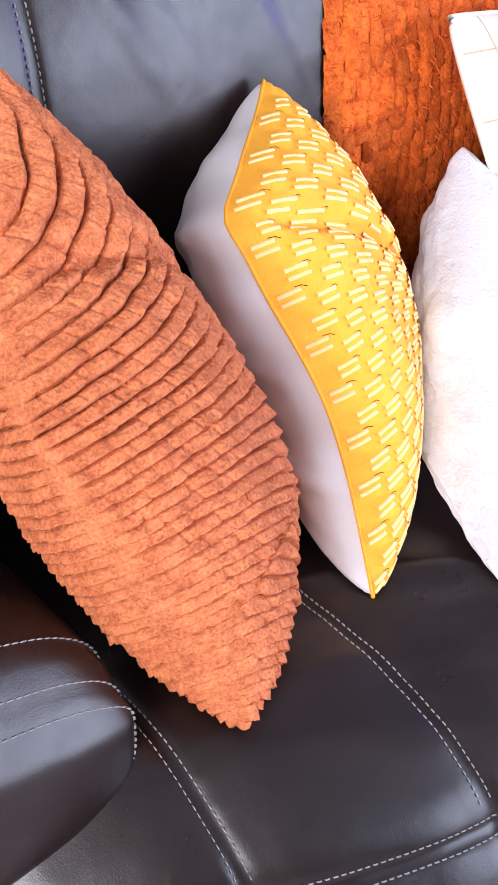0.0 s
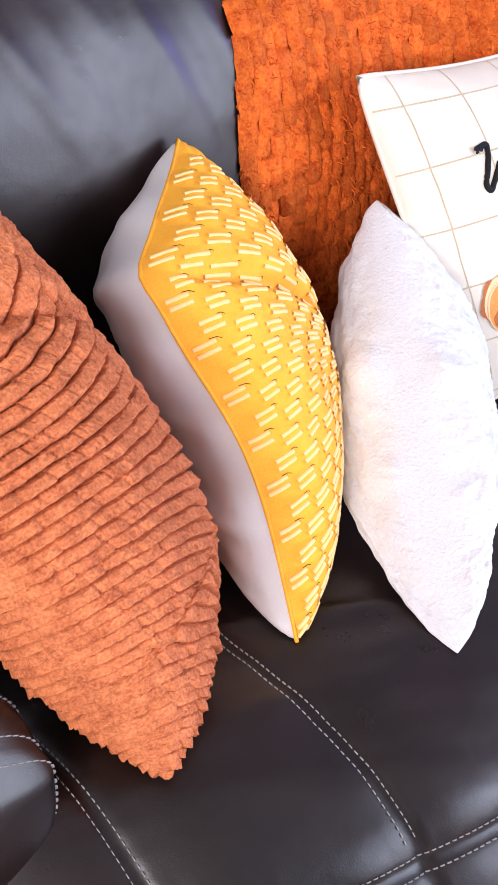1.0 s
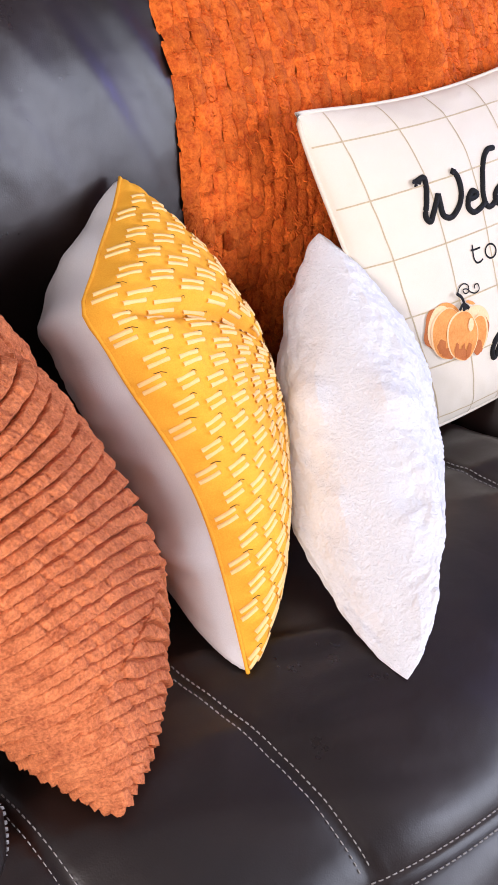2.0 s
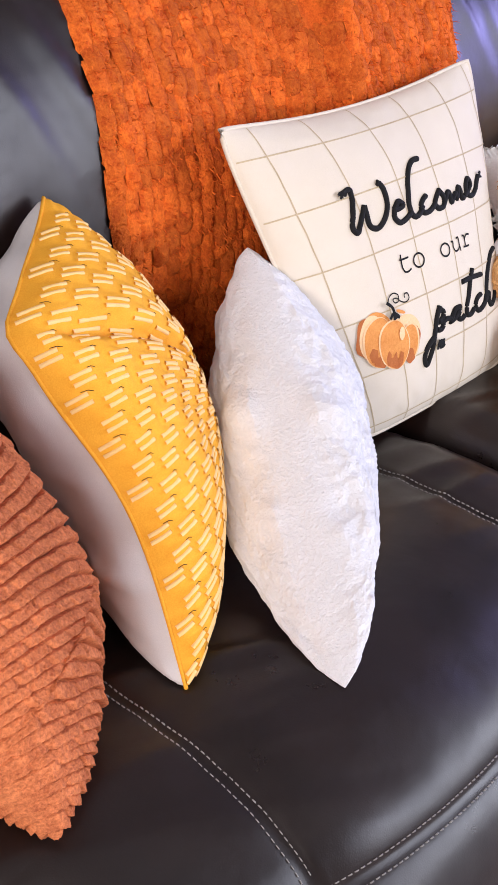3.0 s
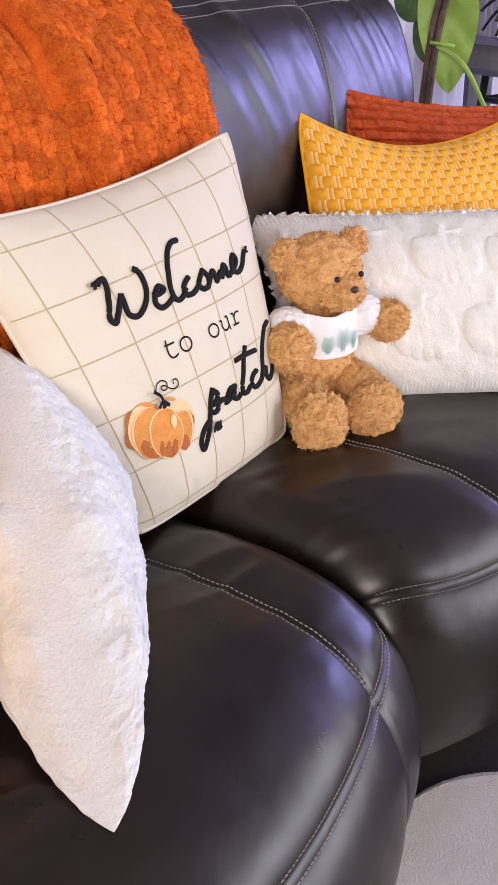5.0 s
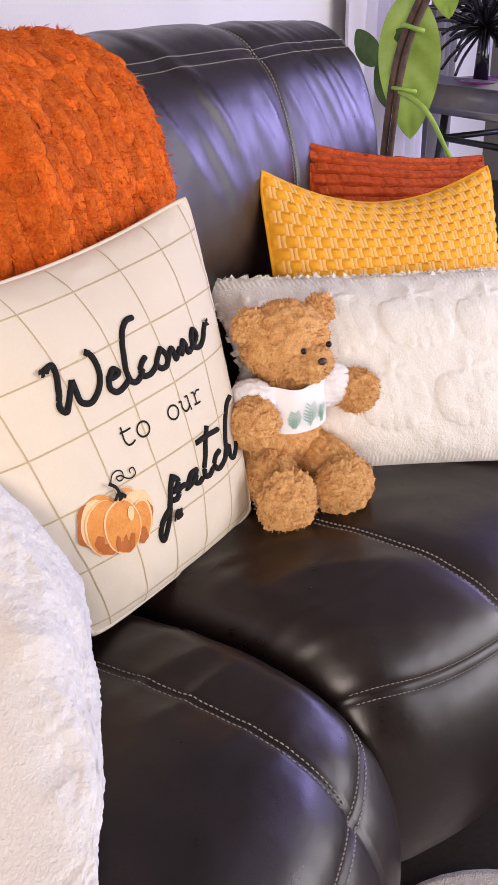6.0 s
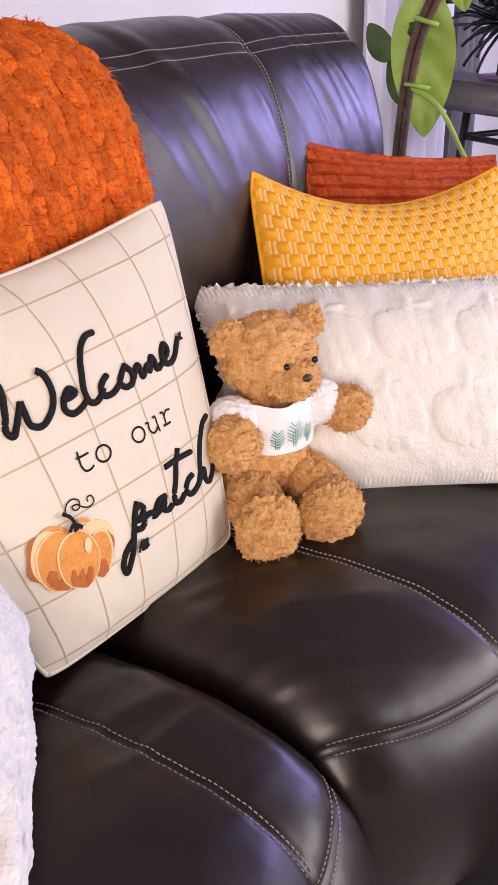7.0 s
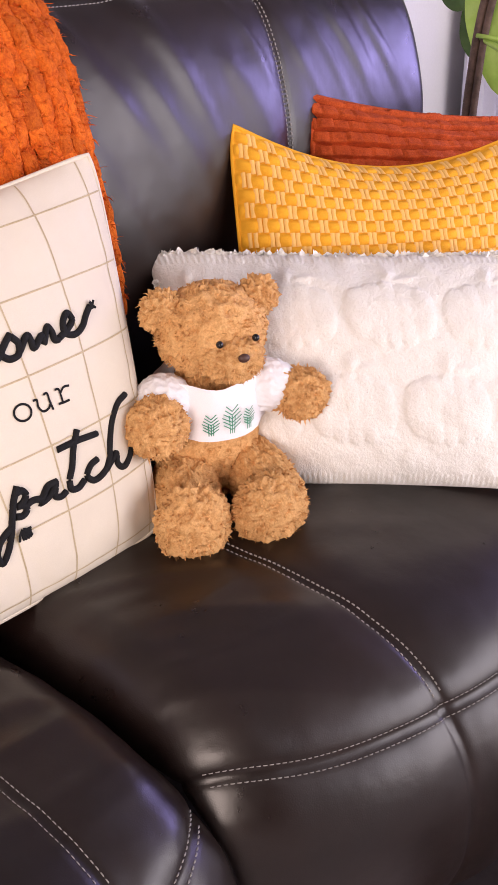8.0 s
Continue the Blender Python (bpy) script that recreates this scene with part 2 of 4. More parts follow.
def room():
    x0, x1, y0, y1, top = -2.6, 6.3, -3.7, 1.55, 2.5
    floor = attach("floor", box_mesh("floor", (x0 - 0.2, y0 - 0.2, -0.1), (x1 + 0.2, y1 + 0.2, 0), FLOOR))
    tagged(floor, "dark brown wooden floor under the sofa", "floor", kind="structure")
    ceil = attach("ceiling", box_mesh("ceiling", (x0 - 0.2, y0 - 0.2, top), (x1 + 0.2, y1 + 0.2, top + 0.1), CEILING_DIM))
    tagged(ceil, "plain pale grey ceiling, unseen, kept dim to darken reflections", "ceiling", kind="structure")
    w = attach("wall_north", box_mesh("wall_north", (x0, y1, 0), (x1, y1 + 0.2, top), WALL_PAINT))
    tagged(w, "smooth off-white painted wall behind the sofa", "wall", kind="structure")
    # walls out of view; the west opening only houses the fill lamp
    wall_with_window("wall_west", (x0 - 0.2, y0, 0), (x0, y1 + 0.2, top), 1, -2.25, -0.35, 0.7, 2.3, TAUPE_DIM)
    wall_with_window("wall_east", (x1, y0, 0), (x1 + 0.2, y1 + 0.2, top), 1, -2.25, -0.35, 0.7, 2.3, TAUPE_DIM)
    wall_with_window("wall_south", (x0 - 0.2, y0 - 0.2, 0), (x1 + 0.2, y0, top), 0, 1.0, 5.6, 0.08, 2.42, TAUPE_DIM)


def build_rug():
    """A thick pale rug with rounded corners."""
    x0, x1, y0, y1, r, h = -1.3, 1.30, -2.0, 0.255, 0.20, 0.018
    out = []
    for cx, cy, w0 in ((x1 - r, y1 - r, 0), (x0 + r, y1 - r, 90), (x0 + r, y0 + r, 180), (x1 - r, y0 + r, 270)):
        out += [(cx + r * math.cos(radians(w0 + k * 9)), cy + r * math.sin(radians(w0 + k * 9))) for k in range(11)]
    n = len(out)
    v = [(x, y, 0.002) for x, y in out] + [(x, y, h - 0.005) for x, y in out]
    v += [(x * 0.99, y * 0.99, h) for x, y in out]
    f = [(k, (k + 1) % n, n + (k + 1) % n, n + k) for k in range(n)] + [(n + k, n + (k + 1) % n, 2 * n + (k + 1) % n, 2 * n + k) for k in range(n)]
    f.append(tuple(range(2 * n, 3 * n)))
    tagged(attach("rug", mesh_of("rug", v, f, CARPET, smooth=False)), "pale beige short-pile rug on the dark floor", "rug")


room()
build_rug()


# ---------------------------------------------------------------- the sofa
SEAT_PROFILE = [(0.80, -0.060), (0.70, -0.030), (0.58, 0.0), (0.45, 0.006), (0.36, -0.002), (0.295, -0.022), (0.248, -0.055), (0.226, -0.084),
                (0.206, -0.115), (0.190, -0.155), (0.182, -0.21), (0.186, -0.27), (0.202, -0.325)]
BACK_PROFILE = [(0.79, 0.40), (0.745, 0.50), (0.714, 0.58), (0.697, 0.66), (0.692, 0.75), (0.700, 0.84), (0.718, 0.91),
                (0.745, 0.965), (0.782, 1.003), (0.83, 1.025), (0.90, 1.015), (0.955, 0.97), (0.985, 0.88), (0.99, 0.70)]


def lofted(profile, x0, x1, zbase, nu, nv, r, depth, seams, wrinkle, seed, bow=(0.0, 0.0, 0.0), set_back=0.0, span=None):
    """A padded surface swept along x from x0 to x1: xs, points (nu, nv, 3) and outward normals."""
    prof = spline(profile, nv)
    tan = np.gradient(prof, axis=0)
    nrm = np.c_[-tan[:, 1], tan[:, 0]]
    nrm /= np.linalg.norm(nrm, axis=1)[:, None]
    if profile is SEAT_PROFILE:
        nrm = -nrm
    b0, b1 = span or (x0, x1)
    t = np.linspace(-1, 1, nu)
    xs = (x0 + x1) / 2 + (x1 - x0) / 2 * np.sign(t) * (1 - (1 - np.abs(t)) ** 1.5)
    pts = np.zeros((nu, nv, 3))
    for i, x in enumerate(xs):
        k = np.clip(1 - min(x - x0, x1 - x) / r, 0, 1)
        end = -depth * (1 - math.sqrt(max(0, 1 - k * k)))
        off = 0.0
        off += (0.004 if profile is SEAT_PROFILE else 0.012) * (1 - ((x - (x0 + x1) / 2) / ((x1 - x0) / 2)) ** 2)
        for s in seams:
            off -= 0.0040 * math.exp(-((x - s) / 0.0045) ** 2) + 0.0045 * math.exp(-((x - s) / 0.03) ** 2)
        for j in range(nv):
            y, z = prof[j]
            w = wrinkle(x, y, z, seed, min([abs(x - s) for s in seams] + [x - x0, x1 - x]))
            front = min(1, max(0, (0.52 - y) / 0.26))
            k = (x - (b0 + b1) / 2) / ((b1 - b0) / 2)
            soft = min(1, max(0, (0.30 - y) / 0.09)) if profile is SEAT_PROFILE else 0.0
            w += end * (1 - 0.7 * soft)
            fwd = (bow[0] - bow[1] * (1 - k * k) - bow[2] * k) * front * front * (3 - 2 * front)
            pts[i, j] = (x, y + set_back + fwd + nrm[j, 0] * (off + w), z + zbase + nrm[j, 1] * (off + w))
    n = np.cross(np.gradient(pts, axis=0), np.gradient(pts, axis=1))
    n /= np.linalg.norm(n, axis=2)[:, :, None] + 1e-12
    if n[nu // 2, nv // 2] @ np.array([0, *nrm[nv // 2]]) < 0:
        n = -n
    return xs, pts, n


SEAT_SEAM = float(np.argmin(np.linalg.norm(spline(SEAT_PROFILE, 400) - np.array((0.227, -0.083)), axis=1)) / 399)


def seat_wrinkle(x, y, z, seed, near):
    """Soft hollows, and short creases that run out from the seams."""
    a = fbm(x * 3, y * 4, 0, seed) * 0.0045
    c = 1 - abs(noise.noise(Vector((x * 6 + y * 17 + seed, x * 3 - y * 2, seed)))) * 3
    patch = max(0, noise.noise(Vector((x * 4.5, y * 4.5, seed + 4))) + 0.15)
    pull = math.exp(-(near / 0.06) ** 2)
    d = noise.noise(Vector((x * 7, y * 50 + seed, 2.0)))
    pull2 = max(0, noise.noise(Vector((x * 3.5 + seed, y * 24 + x * 7, 5.0)))) * max(0, noise.noise(Vector((x * 3, y * 5, seed + 8))) + 0.1)
    return a + 0.0065 * pull2 * min(1, near / 0.03) + 0.0050 * max(0, c) * patch + 0.0008 * d * pull * (y > 0.2)


def back_wrinkle(x, y, z, seed, near):
    a = fbm(x * 3, z * 3, 0, seed) * 0.004
    fold = noise.noise(Vector((x * 13 + z * 8 + seed, z * 2.2, seed)))
    sharp = max(0, noise.noise(Vector((x * 26 + z * 15 + seed, z * 3 + y * 2, seed + 9))))
    low = math.exp(-((z - 0.60) / 0.13) ** 2)
    high = math.exp(-((z - 0.93) / 0.09) ** 2)
    return a + 0.005 * fold * (0.35 + low) + 0.009 * sharp * (0.35 * low + 0.8 * high + 0.15)


def sofa_pad(name, sofa, profile, x0, x1, zbase, seams, wrinkle, seed, cross=None, bend=(0.0, 0.0), bow=(0.0, 0.0, 0.0), set_back=0.0, span=None):
    """One padded section with its stitched seams; cross: a stitched line along x, at that share of the profile."""
    nu, nv = 190, 150
    xs, pts, n = lofted(profile, x0, x1, zbase, nu, nv, 0.065, 0.075, seams, wrinkle, seed, bow, set_back, span)
    line = None
    if cross:
        line = (cross - bend[0] * np.exp(-((xs - x0) / 0.07) ** 2) - bend[1] * np.exp(-((x1 - xs) / 0.07) ** 2)) * (nv - 1)
        jj = np.arange(nv)
        for i in range(nu):
            d = np.abs(jj - line[i])
            pts[i] -= n[i] * (0.0035 * np.exp(-(d / 0.8) ** 2) + 0.002 * np.exp(-(d / 3) ** 2))[:, None]
    f = grid_faces(nu, nv)
    v = pts.reshape(-1, 3)
    q = f[len(f) // 2]
    if np.cross(v[q[1]] - v[q[0]], v[q[2]] - v[q[0]]) @ n[nu // 2, nv // 2] < 0:
        f = [k[::-1] for k in f]
    ob = attach(name, mesh_of(name, v, f, LEATHER), sofa)
    for s in seams:
        i = int(np.argmin(np.abs(xs - s)))
        stop = nv if not cross or profile is BACK_PROFILE else int(line[i]) - 1
        for dx in (-0.0048, 0.0048):
            row = np.array([[np.interp(s + dx, xs, pts[:, j, k]) for k in range(3)] for j in range(stop)])
            attach("stitching", dashes("stitching", row, n[i][:stop], THREAD), ob, "pale thread stitches")
    if cross:
        for dj in (-1.25, 1.25):
            row = np.array([[np.interp(line[i] + dj, np.arange(nv), pts[i, :, k]) for k in range(3)] for i in range(8, nu - 8)])
            nn = np.array([n[i, int(line[i])] for i in range(8, nu - 8)])
            attach("stitching", dashes("stitching", row, nn, THREAD), ob, "pale thread stitches")
    return ob


def armrest(sofa, x0, x1):
    """A padded arm: a thick soft pad with a stitched welt round its rounded front."""
    y0, y1, z0, z1 = 0.425, 0.84, 0.392, 0.538
    xm, half = (x0 + x1) / 2, (x1 - x0) / 2
    nu, nv = 90, 70
    pts = np.zeros((nv, nu, 3))

    def section(w, grow):
        """A rounded-box outline at angle w, seen from the front."""
        c, d = math.cos(w), math.sin(w)
        x = math.copysign(abs(c) ** 0.42, c)
        z = math.copysign(abs(d) ** 0.55, d)
        return xm + half * x * grow, (z0 + z1) / 2 + (z1 - z0) / 2 * z * grow
    for j in range(nv):
        v = j / (nv - 1)
        if v < 0.3:
            k = v / 0.3
            grow, y = math.sin(k * math.pi / 2) ** 0.55, y0 - 0.016 * (1 - k ** 2) + 0.012 * k ** 6
        else:
            k = (v - 0.3) / 0.7
            grow, y = 1.0, y0 + 0.012 + (y1 - y0) * k
        for i in range(nu):
            w = 2 * math.pi * i / nu
            x, z = section(w, max(grow, 0.02))
            rise = 0.020 * max(0.0, 1 - ((x - xm) / half) ** 2) + 0.018 * (xm + half - x) / half
            nose = 0.066 * math.exp(-((y - y0 + 0.02) / 0.035) ** 2)
            if z > (z0 + z1) / 2:
                z += (rise - nose) * (z - (z0 + z1) / 2) / ((z1 - z0) / 2)
            welt = 0.003 * math.exp(-((v - 0.30) / 0.012) ** 2)
            soft = 0.004 * fbm(x * 5, y * 6, z * 6, 2.0) - welt
            pts[j, i] = (x + soft * math.cos(w), y, z + soft * math.sin(w))
    faces = [(j * nu + i, j * nu + (i + 1) % nu, (j + 1) * nu + (i + 1) % nu, (j + 1) * nu + i) for j in range(nv - 1) for i in range(nu)]
    faces.append(tuple(range(nu))[::-1])
    arm = attach("armrest", mesh_of("armrest", pts.reshape(-1, 3), faces, LEATHER), sofa)
    mid = pts.mean(axis=1, keepdims=True)
    for j in (18, 21, 24):
        row = [pts[j, i % nu] for i in range(nu + 1)]
        out = [(q - mid[j, 0]) / np.linalg.norm(q - mid[j, 0]) + np.array((0, -0.6, 0)) for q in row]
        attach("stitching", dashes("stitching", row, out, THREAD, lift=0.0012), arm, "pale thread stitches")
    return arm


def build_sofa():
    sofa = thing("sofa", "dark brown-black leather sofa with padded seats and pale stitching", "sofa", at=(1.1, 0.5, 0))
    sofa_pad("seat", sofa, SEAT_PROFILE, 0.12, 1.099, 0.428, (0.292, 0.478, 0.962), seat_wrinkle, 1.3, SEAT_SEAM, (0.0, 0.02), (0.07, 0.095, 0.035), 0.0, (0.262, 1.099))
    sofa_pad("seat", sofa, SEAT_PROFILE, 1.101, 2.00, 0.443, (1.335, 1.775), seat_wrinkle, 7.9, SEAT_SEAM, (0.02, 0.02), (0.045, 0.15, 0.0))
    sofa_pad("backrest", sofa, BACK_PROFILE, 0.225, 1.099, 0.0, (0.435, 0.93), back_wrinkle, 3.1, 0.56, (0, 0), (0, 0, 0), 0.045)
    sofa_pad("backrest", sofa, BACK_PROFILE, 1.101, 2.245, 0.0, (1.33, 1.80), back_wrinkle, 11.7, 0.56)
    armrest(sofa, -0.05, 0.276)
    armrest(sofa, 2.0, 2.25)
    attach("front_panel", box_mesh("front_panel", (-0.05, 0.436, 0.08), (0.262, 0.80, 0.393), LEATHER, 0.012, 3), sofa)
    low = [(x, 0.4355, 0.378) for x in np.linspace(-0.04, 0.25, 30)]
    attach("stitching", dashes("stitching", low, [(0, -0.9, 0.4)] * 30, THREAD), sofa, "pale thread stitches")
    attach("base", box_mesh("base", (0.0, 0.46, 0.09), (2.2, 0.95, 0.33), LEATHER, 0.01), sofa)
    attach("back_shell", box_mesh("back_shell", (0.24, 0.80, 0.10), (2.18, 0.975, 0.90), LEATHER, 0.02, 3), sofa)
    for x in (0.08, 2.12):
        for y in (0.33, 0.88):
            attach("foot", box_mesh("foot", (x - 0.03, y - 0.03, 0.0), (x + 0.03, y + 0.03, 0.1), LEATHER, 0.004), sofa)
    return sofa


build_sofa()


# ---------------------------------------------------------------- cushions
class Cushion:
    """A stuffed square on four corners: bottom-near, bottom-far, top-near, top-far. s runs along the bottom edge, t upwards, both -1 to 1."""

    def __init__(self, bn, bf, tn, tf, thick, pinch=0.09, power=0.6, dent=None, seed=0.0, lump=0.008, ear=0.0):
        self.c = [np.array(p, float) for p in (bn, bf, tn, tf)]
        self.thick, self.pinch, self.power, self.dent, self.seed, self.lump = thick, pinch, power, dent, seed, lump
        self.ear = ear
        w = (self.c[1] - self.c[0]) + (self.c[3] - self.c[2])
        h = (self.c[2] - self.c[0]) + (self.c[3] - self.c[1])
        self.w, self.h = np.linalg.norm(w) / 2, np.linalg.norm(h) / 2
        self.n = np.cross(w, h)
        self.n /= np.linalg.norm(self.n)

    def at(self, s, t, side, lift=0.0):
        a = s * (1 - self.pinch * (1 - t * t) * abs(s) ** 3)
        b = t * (1 - self.pinch * (1 - s * s) * abs(t) ** 3)
        ear = 1 - self.ear * (s * t) ** 8
        u, v = (a * ear + 1) / 2, (b * ear + 1) / 2
        p = self.c[0] * (1 - u) * (1 - v) + self.c[1] * u * (1 - v) + self.c[2] * (1 - u) * v + self.c[3] * u * v
        g = max(0.0, (1 - abs(s) ** 2.4) * (1 - abs(t) ** 2.4))
        k = self.thick / 2 * g ** self.power
        k += self.lump * min(1, g * 3) * noise.fractal(Vector((s * 1.6 + self.seed, t * 1.6, side * 3.0)), 1.0, 2.0, 3)
        # small puckers that run in from the sewn edge
        rim = max(abs(s), abs(t))
        k += 0.004 * min(1, g * 5) * rim ** 6 * noise.noise(Vector((s * 9, t * 9, self.seed + side)))
        if self.dent:
            p = p + np.array(self.dent(s, t, side, g))
        return p + self.n * side * (k + lift)

    def normal(self, s, t, side):
        e = 0.01
        s, t = min(max(s, -0.98), 0.98), min(max(t, -0.98), 0.98)
        n = np.cross(self.at(s + e, t, side) - self.at(s - e, t, side), self.at(s, t + e, side) - self.at(s, t - e, side)) * side
        return n / (np.linalg.norm(n) + 1e-12)

    def cover(self, name, mat, side, nu, nv, relief=None, edge=60):
        """One face; relief(s, t) raises it along the normal, in metres."""
        ease = lambda m: 0.35 * np.sin(np.linspace(-1, 1, m) * math.pi / 2) + 0.65 * np.linspace(-1, 1, m)
        ss, ts = ease(nu), ease(nv)
        pts = np.array([[self.at(s, t, side) for t in ts] for s in ss])
        if relief:
            n = np.cross(np.gradient(pts, axis=0), np.gradient(pts, axis=1)) * side
            n /= np.linalg.norm(n, axis=2)[:, :, None] + 1e-12
            r = np.array([[relief(s, t) * min(1, edge * (1 - max(abs(s), abs(t)))) for t in ts] for s in ss])
            pts += n * r[:, :, None]
        return mesh_of(name, pts.reshape(-1, 3), grid_faces(nu, nv, 0, side < 0), mat)

    def piping(self, name, mat, radius):
        """The sewn edge, as a thin welt all round."""
        loop = [(x, -1) for x in np.linspace(-1, 1, 40)] + [(1, y) for y in np.linspace(-1, 1, 40)][1:]
        loop += [(x, 1) for x in np.linspace(1, -1, 40)][1:] + [(-1, y) for y in np.linspace(1, -1, 40)][1:]
        return tube(name, [self.at(s, t, 1) for s, t in loop], radius, mat, 6)

    def strip(self, pts, side, half, lift, thick=0.0012):
        """A flat raised ribbon through (s, t) points: vertices and faces."""
        p = np.array([self.at(s, t, side) for s, t in pts])
        n = np.array([self.normal(s, t, side) for s, t in pts])
        d = np.gradient(p, axis=0)
        d /= np.linalg.norm(d, axis=1)[:, None] + 1e-12
        w = np.cross(n, d)
        rows = [p + w * half, p + w * half * 0.55 + n * thick, p - w * half * 0.55 + n * thick, p - w * half]
        v = np.stack([r + n * lift for r in rows], axis=1).reshape(-1, 3)
        f = [(i * 4 + k, i * 4 + k + 1, i * 4 + k + 5, i * 4 + k + 4) for i in range(len(pts) - 1) for k in range(3)]
        return v, f

    def base(self):
        return tuple(min(self.c, key=lambda p: p[2]))


def joined(name, pieces, mat, idx=None):
    verts, faces, k = [], [], 0
    for v, f in pieces:
        verts.append(np.asarray(v))
        faces += [tuple(i + k for i in q) for q in f]
        k += len(v)
    return mesh_of(name, np.vstack(verts), faces, mat, idx)


def fuzz(name, sample, count, length, width, mat, seed, curl=0.7):
    """Short pile: count bent tufts on points and normals that sample() gives."""
    rng = random.Random(seed)
    verts, faces = [], []
    for _ in range(count):
        p, n = sample(rng)
        r = np.array([rng.gauss(0, 1) for _ in range(3)])
        d = n + curl * r * 0.6
        d /= np.linalg.norm(d)
        side = np.cross(d, r)
        side /= np.linalg.norm(side) + 1e-9
        ln = length * rng.uniform(0.6, 1.3)
        k = len(verts)
        q = p - n * 0.001
        m = q + d * ln * 0.55 + np.cross(side, d) * ln * 0.18
        e = q + d * ln + np.array([rng.uniform(-1, 1) for _ in range(3)]) * ln * 0.35
        w = side * width / 2
        verts += [q - w, q + w, m + w * 0.9, m - w * 0.9, e]
        faces += [(k, k + 1, k + 2, k + 3), (k + 3, k + 2, k + 4)]
    return mesh_of(name, verts, faces, mat)


def cushion_thing(name, label, q, group=""):
    return thing(name, label, "pillow", group, at=q.base())


def cord_relief(q, rows, depth, pitch=0.028, sweep=None):
    """Overlapping chenille cords along s, each broken into short tufts; sweep(s, t) bends the rows."""
    def f(s, t):
        k = (sweep(s, t) if sweep else t) * rows / 2 + 0.08 * math.sin(4 * s + 3 * t) + 0.10 * noise.noise(Vector((s * 7, t * 7, q.seed)))
        row = math.floor(k)
        a = s * q.w / 2 / pitch + 0.5 * (row % 2) + 0.5 * noise.noise(Vector((row * 2.7, s * 3, 0)))
        ca = math.floor(a)
        pa = a - ca
        # each tuft ends at its own height, so that the groove is a ragged line
        ph = min(max(k - row + 0.09 * noise.noise(Vector((ca * 3.1, row * 5.3, 2.0))), 0.0), 1.0)
        ridge = min(1.0, ph / 0.22) ** 0.7 * (1.0 - 0.35 * ph) * min(1.0, (1 - ph) / 0.06)
        tuft = 1 - 0.25 * abs(2 * pa - 1) ** 8
        h = 1.0 + 0.25 * noise.noise(Vector((ca * 1.7, row * 3.1, q.seed)))
        return depth * (ridge * tuft * h - 0.6) + 0.0012 * noise.fractal(Vector((s * 40, t * 50, 1.0)), 1.0, 2.0, 3)
    return f


def build_rust_cushion():
    def sweep(s, t):
        return t + 0.509 * s - 0.273 * s * t - 0.297 * s * s - 0.153 * s * s * t

    def dent(s, t, side, g):
        c = math.exp(-((t - 0.62 + 0.85 * s) / 0.07) ** 2) * min(1, g * 3) * (s > -0.6) * (side > 0)
        tip = math.exp(-((t + 0.62 + 0.3 * s) / 0.05) ** 2) * min(1, g * 3)
        return (0.004 * c, 0.010 * c, -0.010 * c + 0.008 * tip)
    q = Cushion((0.343, 0.384, 0.436), (0.527, 0.566, 0.467), (0.242, 0.463, 0.700), (0.316, 0.705, 0.911), 0.179, pinch=-0.066, power=0.545, seed=2.0, dent=dent, lump=0.004)
    p = cushion_thing("throw_pillow", "burnt-orange corded chenille throw pillow propped against the armrest", q)
    rel = cord_relief(q, 27, 0.0135, 0.022, sweep)
    attach("front_cover", q.cover("front_cover", RUST, 1, 330, 560, rel, 30), p)
    attach("back_cover", q.cover("back_cover", RUST, -1, 220, 420, rel, 30), p)


build_rust_cushion()


def weave_relief(q, ps, pt, depth, even=False):
    """Puffed blocks in a brick pattern; even: spaced along the curved cover."""
    def f(s, t):
        if even:
            s = math.asin(max(-1, min(1, s))) * 2 / math.pi
        k = (t + 1) / pt
        row = math.floor(k)
        a = (s + 1) / ps + 0.5 * (row % 2)
        u, v = 2 * (a - math.floor(a)) - 1, 2 * (k - row) - 1
        return depth * ((1 - abs(u) ** 2.4) * (1 - abs(v) ** 3) - 0.5)
    return f


